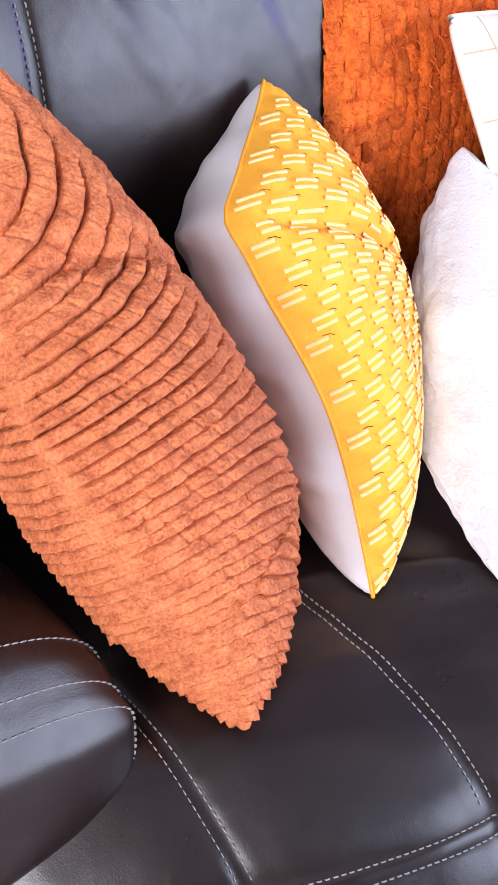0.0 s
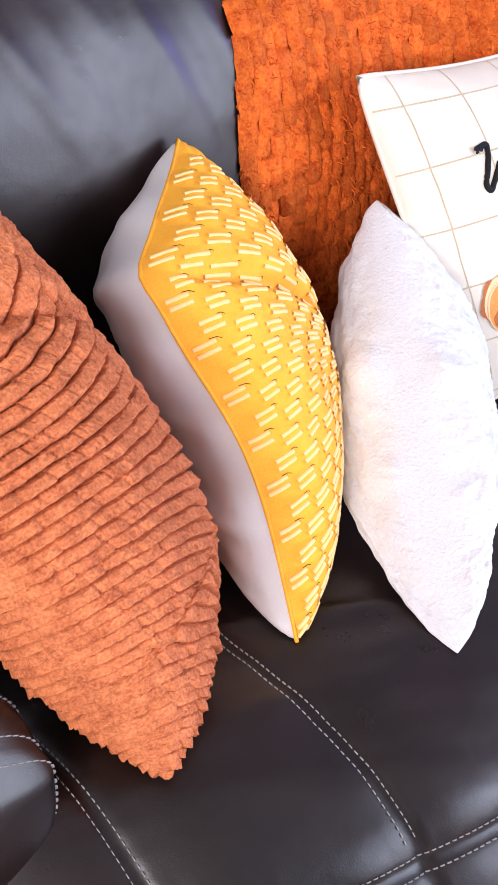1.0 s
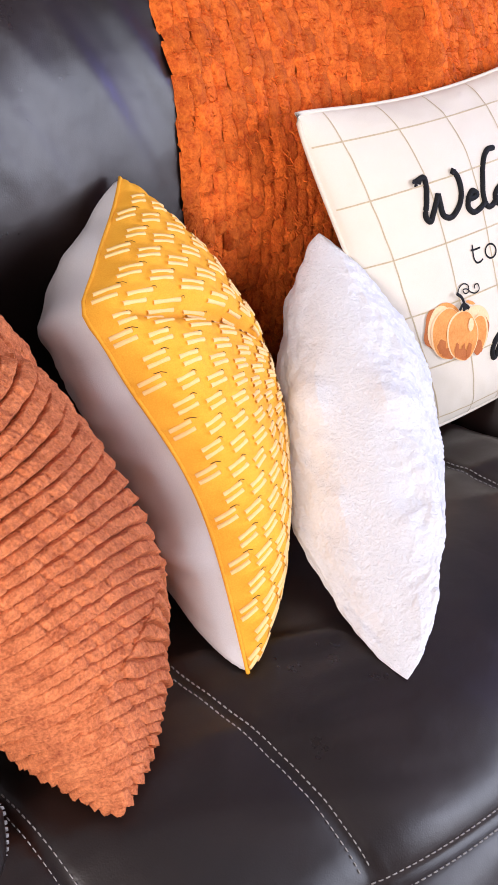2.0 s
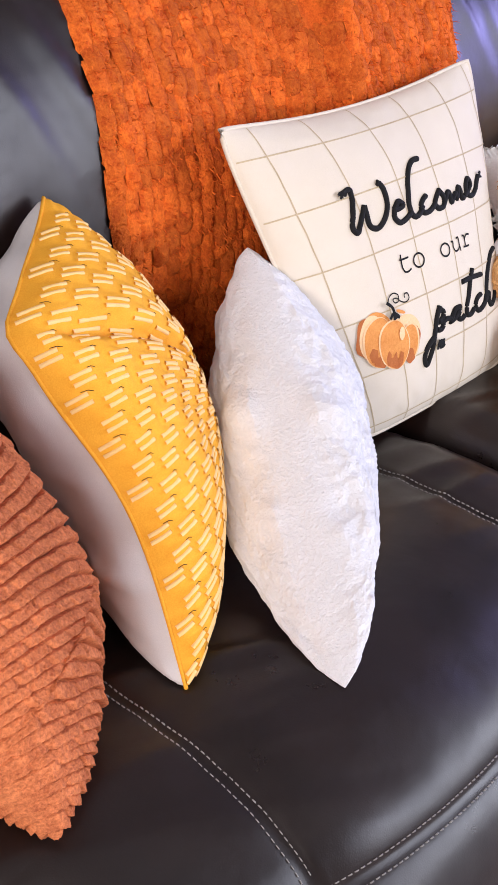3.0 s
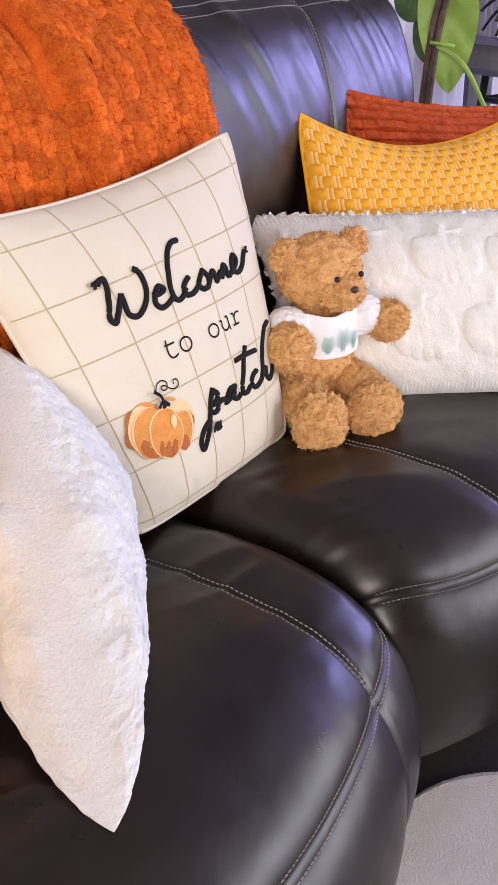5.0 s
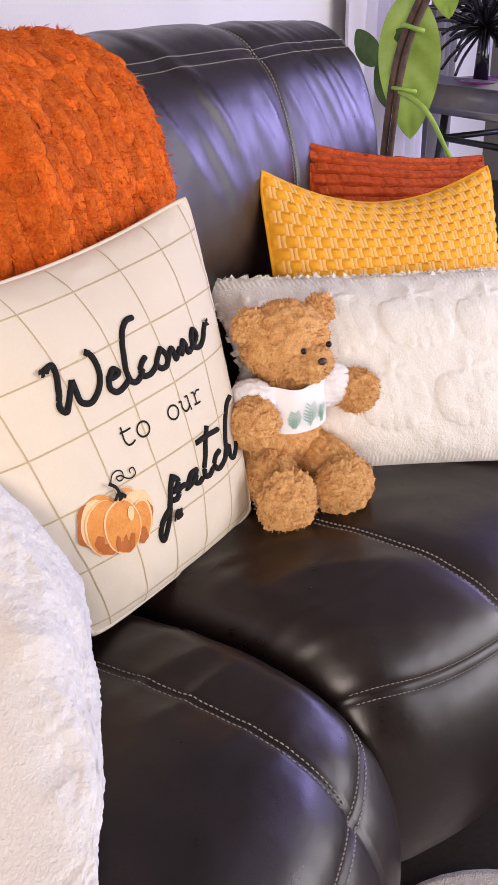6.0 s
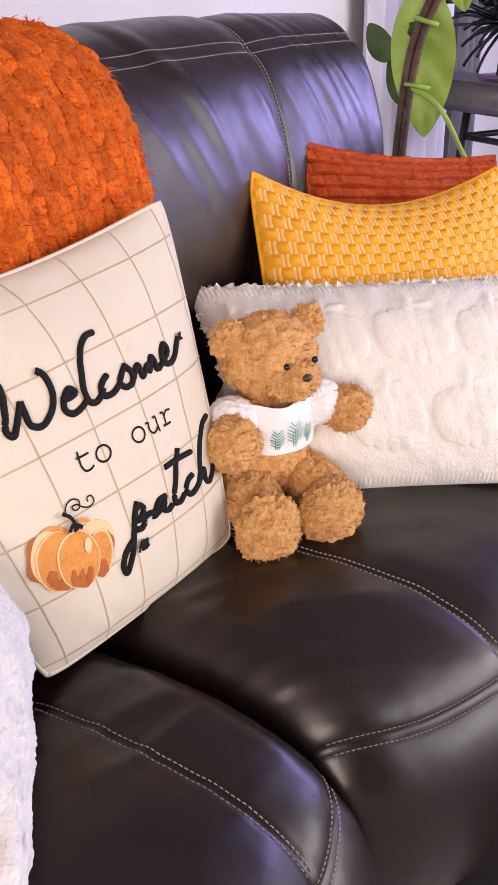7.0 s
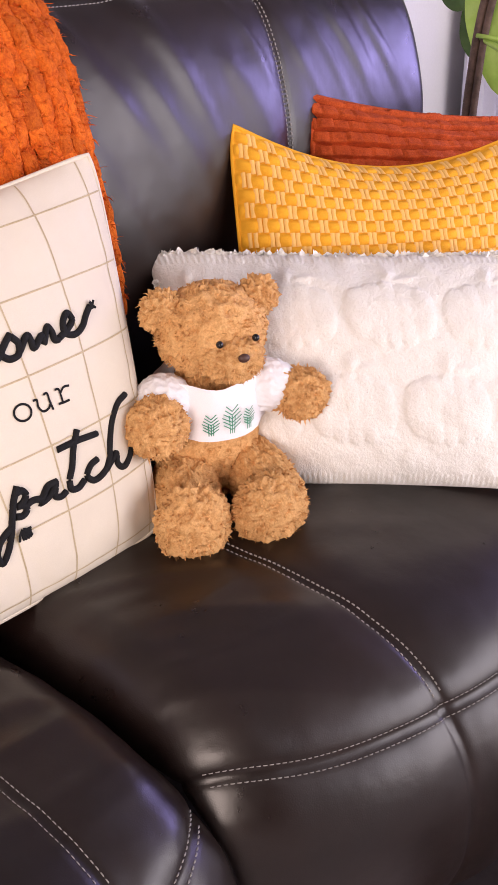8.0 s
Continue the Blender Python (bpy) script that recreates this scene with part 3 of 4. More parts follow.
def weave_threads(q, p, ps, pt, side, along_s, lens, dark=True):
    """Pairs of cream yarns between the blocks, with black strips at their ends for the pits' shade."""
    yarns, shade_strips = [], []
    rows, cols = int(2 / pt), int(2 / ps)
    for r in range(rows):
        for c in range(-1, cols + 1):
            t = -1 + (r + 0.5) * pt
            s = -1 + (c + 0.5 + 0.5 * (r % 2)) * ps
            if not along_s:
                s += 0.5 * ps
            if abs(s) > 0.965 or abs(t) > 0.985:
                continue
            if along_s:
                for o in (-0.165, 0.165):
                    row = [(math.sin(math.pi / 2 * max(-0.985, s + e * ps * lens)), t + (o + 0.45 * e * lens) * pt) for e in np.linspace(-0.5, 0.5, 5)]
                    yarns.append(q.strip(row, side, pt * q.h / 2 * 0.165, 0.0006, 0.0012))
                # shade of the small pit, laid on as a raised black strip
                if dark:
                    e = math.sin(math.pi / 2 * min(0.98, s + ps * lens * 0.5))
                    shade_strips.append(q.strip([(e - 0.01, t + 0.40 * pt), (e + 0.004, t + 0.46 * pt), (e + 0.014, t + 0.40 * pt)], side, 0.0003, 0.0009, 0.0002))
            else:
                for o in (-0.13, 0.13):
                    row = [(s + o * ps, t + e * pt * lens) for e in np.linspace(-0.5, 0.5, 7)]
                    yarns.append(q.strip(row, side, ps * q.w / 2 * 0.120, 0.0006, 0.0009))
    yarn = attach("cream_yarn", joined("cream_yarn", yarns, CREAM_YARN if along_s else PALE_YARN), p, "cream yarn dashes")
    tagged(yarn, kind="stuff")
    if shade_strips:
        tagged(attach("weave_pit_shade", joined("weave_pit_shade", shade_strips, BLACK_INK), p, "black strips standing for shade in the weave pits"), kind="stuff")


def build_yellow_cushion():
    def dent(s, t, side, g):
        bulge = math.exp(-((t - 0.367) / 0.505) ** 2) * ((1 - s) / 2) ** 1.3
        c = math.exp(-((t - 0.52 - 0.12 * s) / 0.05) ** 2) * min(1, g * 3) * (1 if side > 0 else 0.4)
        lobe = math.exp(-((s + 1) / 0.25) ** 2 - ((t - 0.40) / 0.10) ** 2)
        return (-0.1053 * bulge - 0.012 * c - 0.012 * lobe, -0.0268 * bulge + 0.010 * c, 0.0456 * bulge - 0.008 * c)
    q = Cushion((0.520, 0.418, 0.440), (0.746, 0.692, 0.462), (0.685, 0.722, 0.785), (0.728, 0.638, 0.601), 0.174, pinch=-0.023, power=0.40, seed=5.0, dent=dent, lump=0.004)
    p = cushion_thing("throw_pillow", "mustard yellow woven pillow with cream dashes and white back", q)
    ps, pt = 0.180, 0.088
    attach("front_cover", q.cover("front_cover", YELLOW, 1, 120, 180, weave_relief(q, ps, pt, 0.0025, True)), p)
    attach("back_cover", q.cover("back_cover", LINEN, -1, 90, 90, lambda s, t: 0.010 * noise.noise(Vector((s * 3 + t * 5, t * 2, 4.0))) + 0.006 * max(0, noise.noise(Vector((s * 5 - t * 9, t * 2 + s, 7.0))))), p, "plain white linen back")
    attach("piping", q.piping("piping", YELLOW, 0.0020), p)
    weave_threads(q, p, ps, pt, 1, True, 0.70)


build_yellow_cushion()


def closed_cover(name, q, mat, nu, nv, relief):
    """Both faces as one skin, sewn together so that it rounds over the seam."""
    ease = lambda m: 0.8 * np.sin(np.linspace(-1, 1, m) * math.pi / 2) + 0.2 * np.linspace(-1, 1, m)
    ss, ts = ease(nu), ease(nv)
    bm = bmesh.new()
    for side in (1, -1):
        pts = np.array([[q.at(s, t, side) for t in ts] for s in ss])
        n = np.cross(np.gradient(pts, axis=0), np.gradient(pts, axis=1)) * side
        n /= np.linalg.norm(n, axis=2)[:, :, None] + 1e-12
        r = np.array([[relief(s, t, side) * min(1, 25 * (1 - max(abs(s), abs(t)))) for t in ts] for s in ss])
        pts += n * r[:, :, None]
        vs = [bm.verts.new(v) for v in pts.reshape(-1, 3)]
        for f in grid_faces(nu, nv, 0, side < 0):
            bm.faces.new([vs[k] for k in f]).smooth = True
    bmesh.ops.remove_doubles(bm, verts=bm.verts[:], dist=0.0004)
    me = bpy.data.meshes.new(name)
    bm.to_mesh(me)
    bm.free()
    me.materials.append(mat)
    return me


def build_white_cushion():
    q = Cushion((0.616, 0.316, 0.430), (0.776, 0.537, 0.504), (0.893, 0.650, 0.701), (0.960, 0.600, 0.493), 0.172, pinch=-0.038, power=0.42, seed=8.0, lump=0.006)
    p = cushion_thing("lumbar_pillow", "fluffy white faux-fur lumbar pillow standing on the leather seat", q)

    def plush(s, t, side):
        v = Vector((s * 3.5, t * 4.5, 3.3 * side))
        rib = math.sin(170 * t) * max(0, noise.noise(Vector((s * 3, t * 3, 8))) - 0.10)
        clump = noise.fractal(Vector((s * 16, t * 26, side)), 1.0, 2.0, 4)
        knob = math.exp(-((s + 0.90) / 0.16) ** 2 - ((t - 0.12) / 0.12) ** 2)
        return 0.005 * noise.fractal(v, 1.0, 2.0, 4) + (0.0016 * rib + 0.0015 * clump) * (side > 0) + 0.006 * knob
    attach("cover", closed_cover("cover", q, FUR_WHITE, 200, 260, plush), p)


build_white_cushion()


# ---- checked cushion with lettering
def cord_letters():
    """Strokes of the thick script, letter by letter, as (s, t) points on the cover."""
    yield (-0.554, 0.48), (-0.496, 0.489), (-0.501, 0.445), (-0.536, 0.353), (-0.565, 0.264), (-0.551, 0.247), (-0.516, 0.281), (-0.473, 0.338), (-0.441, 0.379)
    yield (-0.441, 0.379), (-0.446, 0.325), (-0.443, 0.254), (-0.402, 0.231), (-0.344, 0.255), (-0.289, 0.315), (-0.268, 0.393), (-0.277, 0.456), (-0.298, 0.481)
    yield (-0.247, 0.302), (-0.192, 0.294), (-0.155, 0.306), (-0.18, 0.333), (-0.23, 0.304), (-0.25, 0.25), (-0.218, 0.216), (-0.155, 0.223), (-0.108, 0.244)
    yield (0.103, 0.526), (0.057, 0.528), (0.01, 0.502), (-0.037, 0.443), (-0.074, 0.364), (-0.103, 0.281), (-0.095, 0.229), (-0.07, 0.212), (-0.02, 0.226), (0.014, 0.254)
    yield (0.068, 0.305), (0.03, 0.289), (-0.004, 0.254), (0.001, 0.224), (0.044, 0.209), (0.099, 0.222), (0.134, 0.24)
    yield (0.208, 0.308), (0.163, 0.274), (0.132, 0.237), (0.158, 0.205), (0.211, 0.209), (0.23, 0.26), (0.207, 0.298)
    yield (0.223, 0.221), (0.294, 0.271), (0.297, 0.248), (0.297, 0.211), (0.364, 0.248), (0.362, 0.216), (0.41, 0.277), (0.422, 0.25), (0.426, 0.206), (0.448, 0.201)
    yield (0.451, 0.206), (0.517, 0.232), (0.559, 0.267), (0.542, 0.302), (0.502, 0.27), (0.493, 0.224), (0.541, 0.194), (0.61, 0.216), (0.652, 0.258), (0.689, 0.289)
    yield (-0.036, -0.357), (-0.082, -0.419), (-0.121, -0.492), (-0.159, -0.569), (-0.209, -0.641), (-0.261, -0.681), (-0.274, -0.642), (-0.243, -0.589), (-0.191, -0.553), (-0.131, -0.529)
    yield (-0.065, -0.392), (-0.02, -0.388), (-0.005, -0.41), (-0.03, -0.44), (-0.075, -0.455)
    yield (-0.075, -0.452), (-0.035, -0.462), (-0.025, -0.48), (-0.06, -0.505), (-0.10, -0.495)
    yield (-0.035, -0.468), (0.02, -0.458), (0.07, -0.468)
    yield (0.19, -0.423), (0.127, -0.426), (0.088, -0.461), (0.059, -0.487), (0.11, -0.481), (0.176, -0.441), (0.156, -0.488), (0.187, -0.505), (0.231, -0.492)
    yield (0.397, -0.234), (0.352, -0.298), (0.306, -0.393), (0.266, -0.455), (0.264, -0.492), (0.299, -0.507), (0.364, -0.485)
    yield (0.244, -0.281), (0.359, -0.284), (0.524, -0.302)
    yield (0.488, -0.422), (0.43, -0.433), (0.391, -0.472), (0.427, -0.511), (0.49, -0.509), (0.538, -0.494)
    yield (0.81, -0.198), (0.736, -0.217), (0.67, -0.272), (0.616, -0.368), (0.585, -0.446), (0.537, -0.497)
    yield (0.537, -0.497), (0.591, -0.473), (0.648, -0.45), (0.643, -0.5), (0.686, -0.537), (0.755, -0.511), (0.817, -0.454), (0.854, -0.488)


def thin_letters():
    """Strokes of the small typewriter line."""
    yield (-0.282, 0.038), (-0.287, -0.009), (-0.287, -0.046), (-0.272, -0.073), (-0.243, -0.077), (-0.215, -0.067)
    yield (-0.303, 0.008), (-0.262, 0.005), (-0.219, 0.005)
    yield (0.198, -0.015), (0.219, -0.017), (0.216, -0.053), (0.235, -0.081), (0.273, -0.076), (0.285, -0.064)
    yield (0.263, -0.009), (0.282, -0.006), (0.288, -0.049), (0.293, -0.094)
    yield (0.333, -0.01), (0.356, -0.013), (0.362, -0.048), (0.36, -0.084)
    yield (0.363, -0.035), (0.392, -0.016), (0.428, -0.021)
    yield (0.332, -0.08), (0.367, -0.084), (0.405, -0.085)
    for c, a, b in (((-0.134, -0.038), (0.042, -0.019), (0.021, 0.037)), ((0.127, -0.046), (0.042, -0.018), (0.019, 0.035))):
        yield [(c[0] + a[0] * math.cos(w) + b[0] * math.sin(w), c[1] + a[1] * math.cos(w) + b[1] * math.sin(w)) for w in np.linspace(0, 2 * math.pi, 18)]


def smooth_line(pts, per=5):
    """A smooth stroke through the points."""
    return [tuple(p) for p in spline(pts, per * len(pts))]


def print_place(x, y):
    """(s, t) of a point of the printed pumpkin, x to its right and y up, in thirds of its width."""
    return -0.536 + 0.106 * x + 0.0425 * y, -0.46 - 0.056 * x + 0.0838 * y


def patch_fill(q, x, y, a, b, lift, wave=0.0):
    """A filled, printed ellipse on the cover; wave makes its rim uneven."""
    v, f = [q.at(*print_place(x, y), 1, lift)], []
    rings, n = 3, 32
    for r in range(1, rings + 1):
        for k in range(n):
            w = 2 * math.pi * k / n
            e = (1 + wave * math.sin(5 * w + x * 7)) * r / rings
            v.append(q.at(*print_place(x + a * e * math.cos(w), y + b * e * math.sin(w)), 1, lift))
    for k in range(n):
        f.append((0, 1 + k, 1 + (k + 1) % n))
        for r in range(rings - 1):
            i = 1 + r * n
            f.append((i + k, i + n + k, i + n + (k + 1) % n, i + (k + 1) % n))
    return v, f


def build_welcome_cushion():
    def sag(s, t, side, g):
        return (0.0, 0.0, -0.024 * (1 - s * s) * max(0.0, (t - 0.4) / 0.6) ** 2)
    q = Cushion((0.983, 0.549, 0.446), (1.312, 0.520, 0.452), (0.861, 0.667, 0.836), (1.3675, 0.643, 0.8555), 0.100, pinch=-0.016, seed=12.0, lump=0.003, ear=0.022, dent=sag)
    p = cushion_thing("throw_pillow", "cream checked canvas pillow with black script lettering and a pumpkin", q)
    attach("front_cover", q.cover("front_cover", CANVAS, 1, 110, 110), p)
    attach("back_cover", q.cover("back_cover", CANVAS, -1, 60, 60), p)
    attach("piping", q.piping("piping", CANVAS, 0.0028), p)
    for k in (-0.83, -0.48, -0.13, 0.22, 0.57, 0.90):
        ln = q.strip([(k, x) for x in np.linspace(-0.985, 0.985, 90)], 1, 0.0009, 0.0004, 0.0002)
        attach("check_line", joined("check_line", [ln], GRID_INK), p, "thin olive check line")
    for k in (-0.93, -0.59, -0.25, 0.10, 0.45, 0.80):
        ln = q.strip([(x, k) for x in np.linspace(-0.985, 0.985, 90)], 1, 0.0009, 0.0007, 0.0002)
        attach("check_line", joined("check_line", [ln], GRID_INK), p, "thin olive check line")
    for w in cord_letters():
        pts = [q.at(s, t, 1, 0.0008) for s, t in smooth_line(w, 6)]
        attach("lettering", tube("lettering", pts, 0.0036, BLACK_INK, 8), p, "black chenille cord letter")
    rng = random.Random(3)
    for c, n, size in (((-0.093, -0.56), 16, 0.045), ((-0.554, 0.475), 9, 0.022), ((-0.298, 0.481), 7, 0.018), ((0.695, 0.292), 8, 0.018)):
        knot = []
        for k in range(n):
            w = rng.uniform(0, 6.28) if size < 0.04 else rng.uniform(-2.4, -0.4)
            e = size * rng.uniform(0.7, 1.3)
            knot.append(q.strip([c, (c[0] + 0.6 * e * math.cos(w), c[1] + 0.6 * e * math.sin(w)), (c[0] + 1.2 * e * math.cos(w + 0.2), c[1] + 1.2 * e * math.sin(w + 0.2))], 1, 0.0015, 0.003))
        attach("tassel", joined("tassel", knot, BLACK_INK), p, "frayed black cord end")
    for w in thin_letters():
        attach("lettering", joined("lettering", [q.strip(smooth_line(w, 4), 1, 0.0012, 0.0008, 0.0003)], BLACK_INK), p, "thin printed letter")
    # printed pumpkin: outer lobes first, middle lobe on top
    lobes = [(1.05, 1.55, 0.85, 0.75, PUMPKIN_PALE), (-1.05, 1.25, 0.75, 0.65, PUMPKIN), (1.62, 0.75, 0.34, 0.90, PUMPKIN_DARK), (-1.60, 0.05, 0.72, 1.50, PUMPKIN_DARK), (-1.42, 0.10, 0.72, 1.55, PUMPKIN_PALE),
             (1.22, 0.45, 0.66, 1.35, PUMPKIN_PALE), (1.18, 0.40, 0.58, 1.25, PUMPKIN), (1.20, -0.45, 0.42, 0.52, PUMPKIN_DARK), (-0.95, -0.12, 1.02, 1.72, PUMPKIN_PALE), (-0.92, -0.13, 0.96, 1.68, PUMPKIN),
             (-1.25, -1.05, 0.26, 0.48, PUMPKIN_DARK), (-0.80, -1.40, 0.45, 0.36, PUMPKIN_DARK), (0.0, 0.0, 1.08, 1.70, PUMPKIN_PALE), (0.02, -0.02, 1.0, 1.62, PUMPKIN),
             (-0.30, -1.05, 0.15, 0.50, PUMPKIN_DARK), (0.12, -1.22, 0.52, 0.38, PUMPKIN_DARK), (0.12, -1.0, 0.12, 0.50, PUMPKIN_DARK), (0.52, -0.85, 0.15, 0.52, PUMPKIN_DARK),
             (0.40, 0.85, 0.19, 0.45, PUMPKIN_PALE), (0.15, 2.25, 0.32, 0.12, PUMPKIN)]
    for k, (x, y, a, b, m) in enumerate(lobes):
        wave = 0.08 if m is PUMPKIN_DARK else 0.015
        attach("pumpkin_print", joined("pumpkin_print", [patch_fill(q, x, y, a, b, 0.0011 + 0.00022 * k, wave)], m), p, "printed pumpkin lobe")
    stem = [[(-0.518, -0.192), (-0.482, -0.235), (-0.474, -0.281), (-0.446, -0.306)], [(-0.523, -0.297), (-0.485, -0.272), (-0.476, -0.308)], [(-0.49, -0.31), (-0.478, -0.275), (-0.45, -0.30)]]
    attach("stem_print", joined("stem_print", [q.strip(smooth_line(w, 4), 1, 0.0020, 0.0062, 0.0004) for w in stem], BLACK_INK), p, "dark printed stem")
    curl = smooth_line([(-0.489, -0.211), (-0.461, -0.174), (-0.415, -0.164), (-0.386, -0.186), (-0.401, -0.222), (-0.43, -0.221), (-0.439, -0.199), (-0.409, -0.198), (-0.375, -0.229), (-0.339, -0.243),
                        (-0.303, -0.227), (-0.308, -0.194), (-0.336, -0.197), (-0.338, -0.216)], 5)
    attach("tendril_print", joined("tendril_print", [q.strip(curl, 1, 0.0008, 0.0014, 0.0003)], BLACK_INK), p, "thin printed tendril")


build_welcome_cushion()


def pumpkin_relief(w, h):
    """Embossed pumpkins in two staggered rows, with a ribbed ground."""
    spots = [(-0.86 + 0.47 * k, 0.36) for k in range(5)] + [(-0.64 + 0.47 * k, -0.40) for k in range(4)] + [(-1.1, -0.40)]

    def f(s, t):
        best = 0.0
        for cx, cy in spots:
            dx, dy = (s - cx) * w / 2 / 0.052, (t - cy) * h / 2 / 0.046
            if abs(dx) > 1.3 or abs(dy) > 1.7:
                continue
            for ox, a, b in ((-0.66, 0.38, 0.76), (0.66, 0.38, 0.76), (-0.35, 0.38, 0.90), (0.35, 0.38, 0.90), (0, 0.30, 0.98)):
                d = ((dx - ox) / a) ** 2 + (dy / b) ** 2
                if d < 1:
                    best = max(best, 0.0006 + 0.0038 * math.sqrt(1 - d))
            stem = math.exp(-((dx - 0.1 * dy) / 0.14) ** 2 - ((dy - 1.15) / 0.28) ** 2)
            leaf = math.exp(-((dx - 0.45) / 0.35) ** 2 - ((dy - 1.05 - 0.2 * (dx - 0.45)) / 0.12) ** 2)
            best = max(best, 0.0035 * stem, 0.003 * leaf)
        if best == 0:
            best = 0.0006 * math.sin(s * w / 2 / 0.0011)
        return best + 0.0015 * noise.fractal(Vector((s * 9, t * 6, 5.0)), 1.0, 2.0, 3)
    return f


def build_right_cushions():
    q = Cushion((1.425, 0.545, 0.447), (1.690, 0.170, 0.444), (1.495, 0.700, 0.705), (1.850, 0.290, 0.690), 0.13, seed=15.0, lump=0.005, pinch=0.05, ear=0.02)
    p = cushion_thing("lumbar_pillow", "ivory plush lumbar pillow embossed with pumpkins", q)
    attach("front_cover", q.cover("front_cover", FUR_CREAM, 1, 300, 190, pumpkin_relief(q.w, q.h)), p)
    attach("back_cover", q.cover("back_cover", FUR_CREAM, -1, 50, 50), p)

    def rim(rng):
        s, t = rng.uniform(-1, 1), 1 - abs(rng.gauss(0, 0.02))
        if rng.random() < 0.25:
            s, t = -1 + abs(rng.gauss(0, 0.015)), rng.uniform(-1, 1)
        return q.at(s, t, 1), q.normal(s, t, 1) * 0.3 + np.array((0, 0, 0.9 * t))
    tagged(attach("fringe", fuzz("fringe", rim, 420, 0.0065, 0.0110, FUR_CREAM, 6, 0.6), p, "ragged plush edge"), kind="stuff")

    def sag(s, t, side, g):
        d = 0.060 * (1 - abs(s) ** 2.0) * max(0, (t + 0.2) / 1.2) ** 1.6
        return (0.0, 0.0, -d)
    q = Cushion((1.55, 0.56, 0.445), (1.93, 0.33, 0.445), (1.665, 0.692, 0.840), (2.03, 0.425, 0.812), 0.13, seed=18.0, dent=sag, lump=0.004, pinch=0.01, ear=0.03)
    p = cushion_thing("throw_pillow", "mustard yellow basket-weave throw pillow with a sagging top", q)
    ps, pt = 0.114, 0.094
    attach("front_cover", q.cover("front_cover", YELLOW, 1, 200, 170, weave_relief(q, ps, pt, 0.0060)), p)
    attach("back_cover", q.cover("back_cover", YELLOW, -1, 50, 50), p)
    attach("piping", q.piping("piping", YELLOW, 0.003), p)
    weave_threads(q, p, ps, pt, 1, False, 1.0, False)

    def sag2(s, t, side, g):
        return (0.0, 0.0, -0.008 * (1 - s * s) * max(0, t))
    q = Cushion((1.76, 0.60, 0.445), (2.2, 0.42, 0.445), (1.860, 0.700, 0.848), (2.30, 0.51, 0.778), 0.11, seed=21.0, dent=sag2, pinch=0.04)
    p = cushion_thing("throw_pillow", "dark rust corded throw pillow behind the yellow one", q)
    rel = cord_relief(q, 21, 0.020, 0.026)
    attach("front_cover", q.cover("front_cover", RUST_DARK, 1, 160, 340, rel), p)
    attach("back_cover", q.cover("back_cover", RUST_DARK, -1, 60, 60), p)
    attach("piping", q.piping("piping", RUST_DARK, 0.005), p)


build_right_cushions()


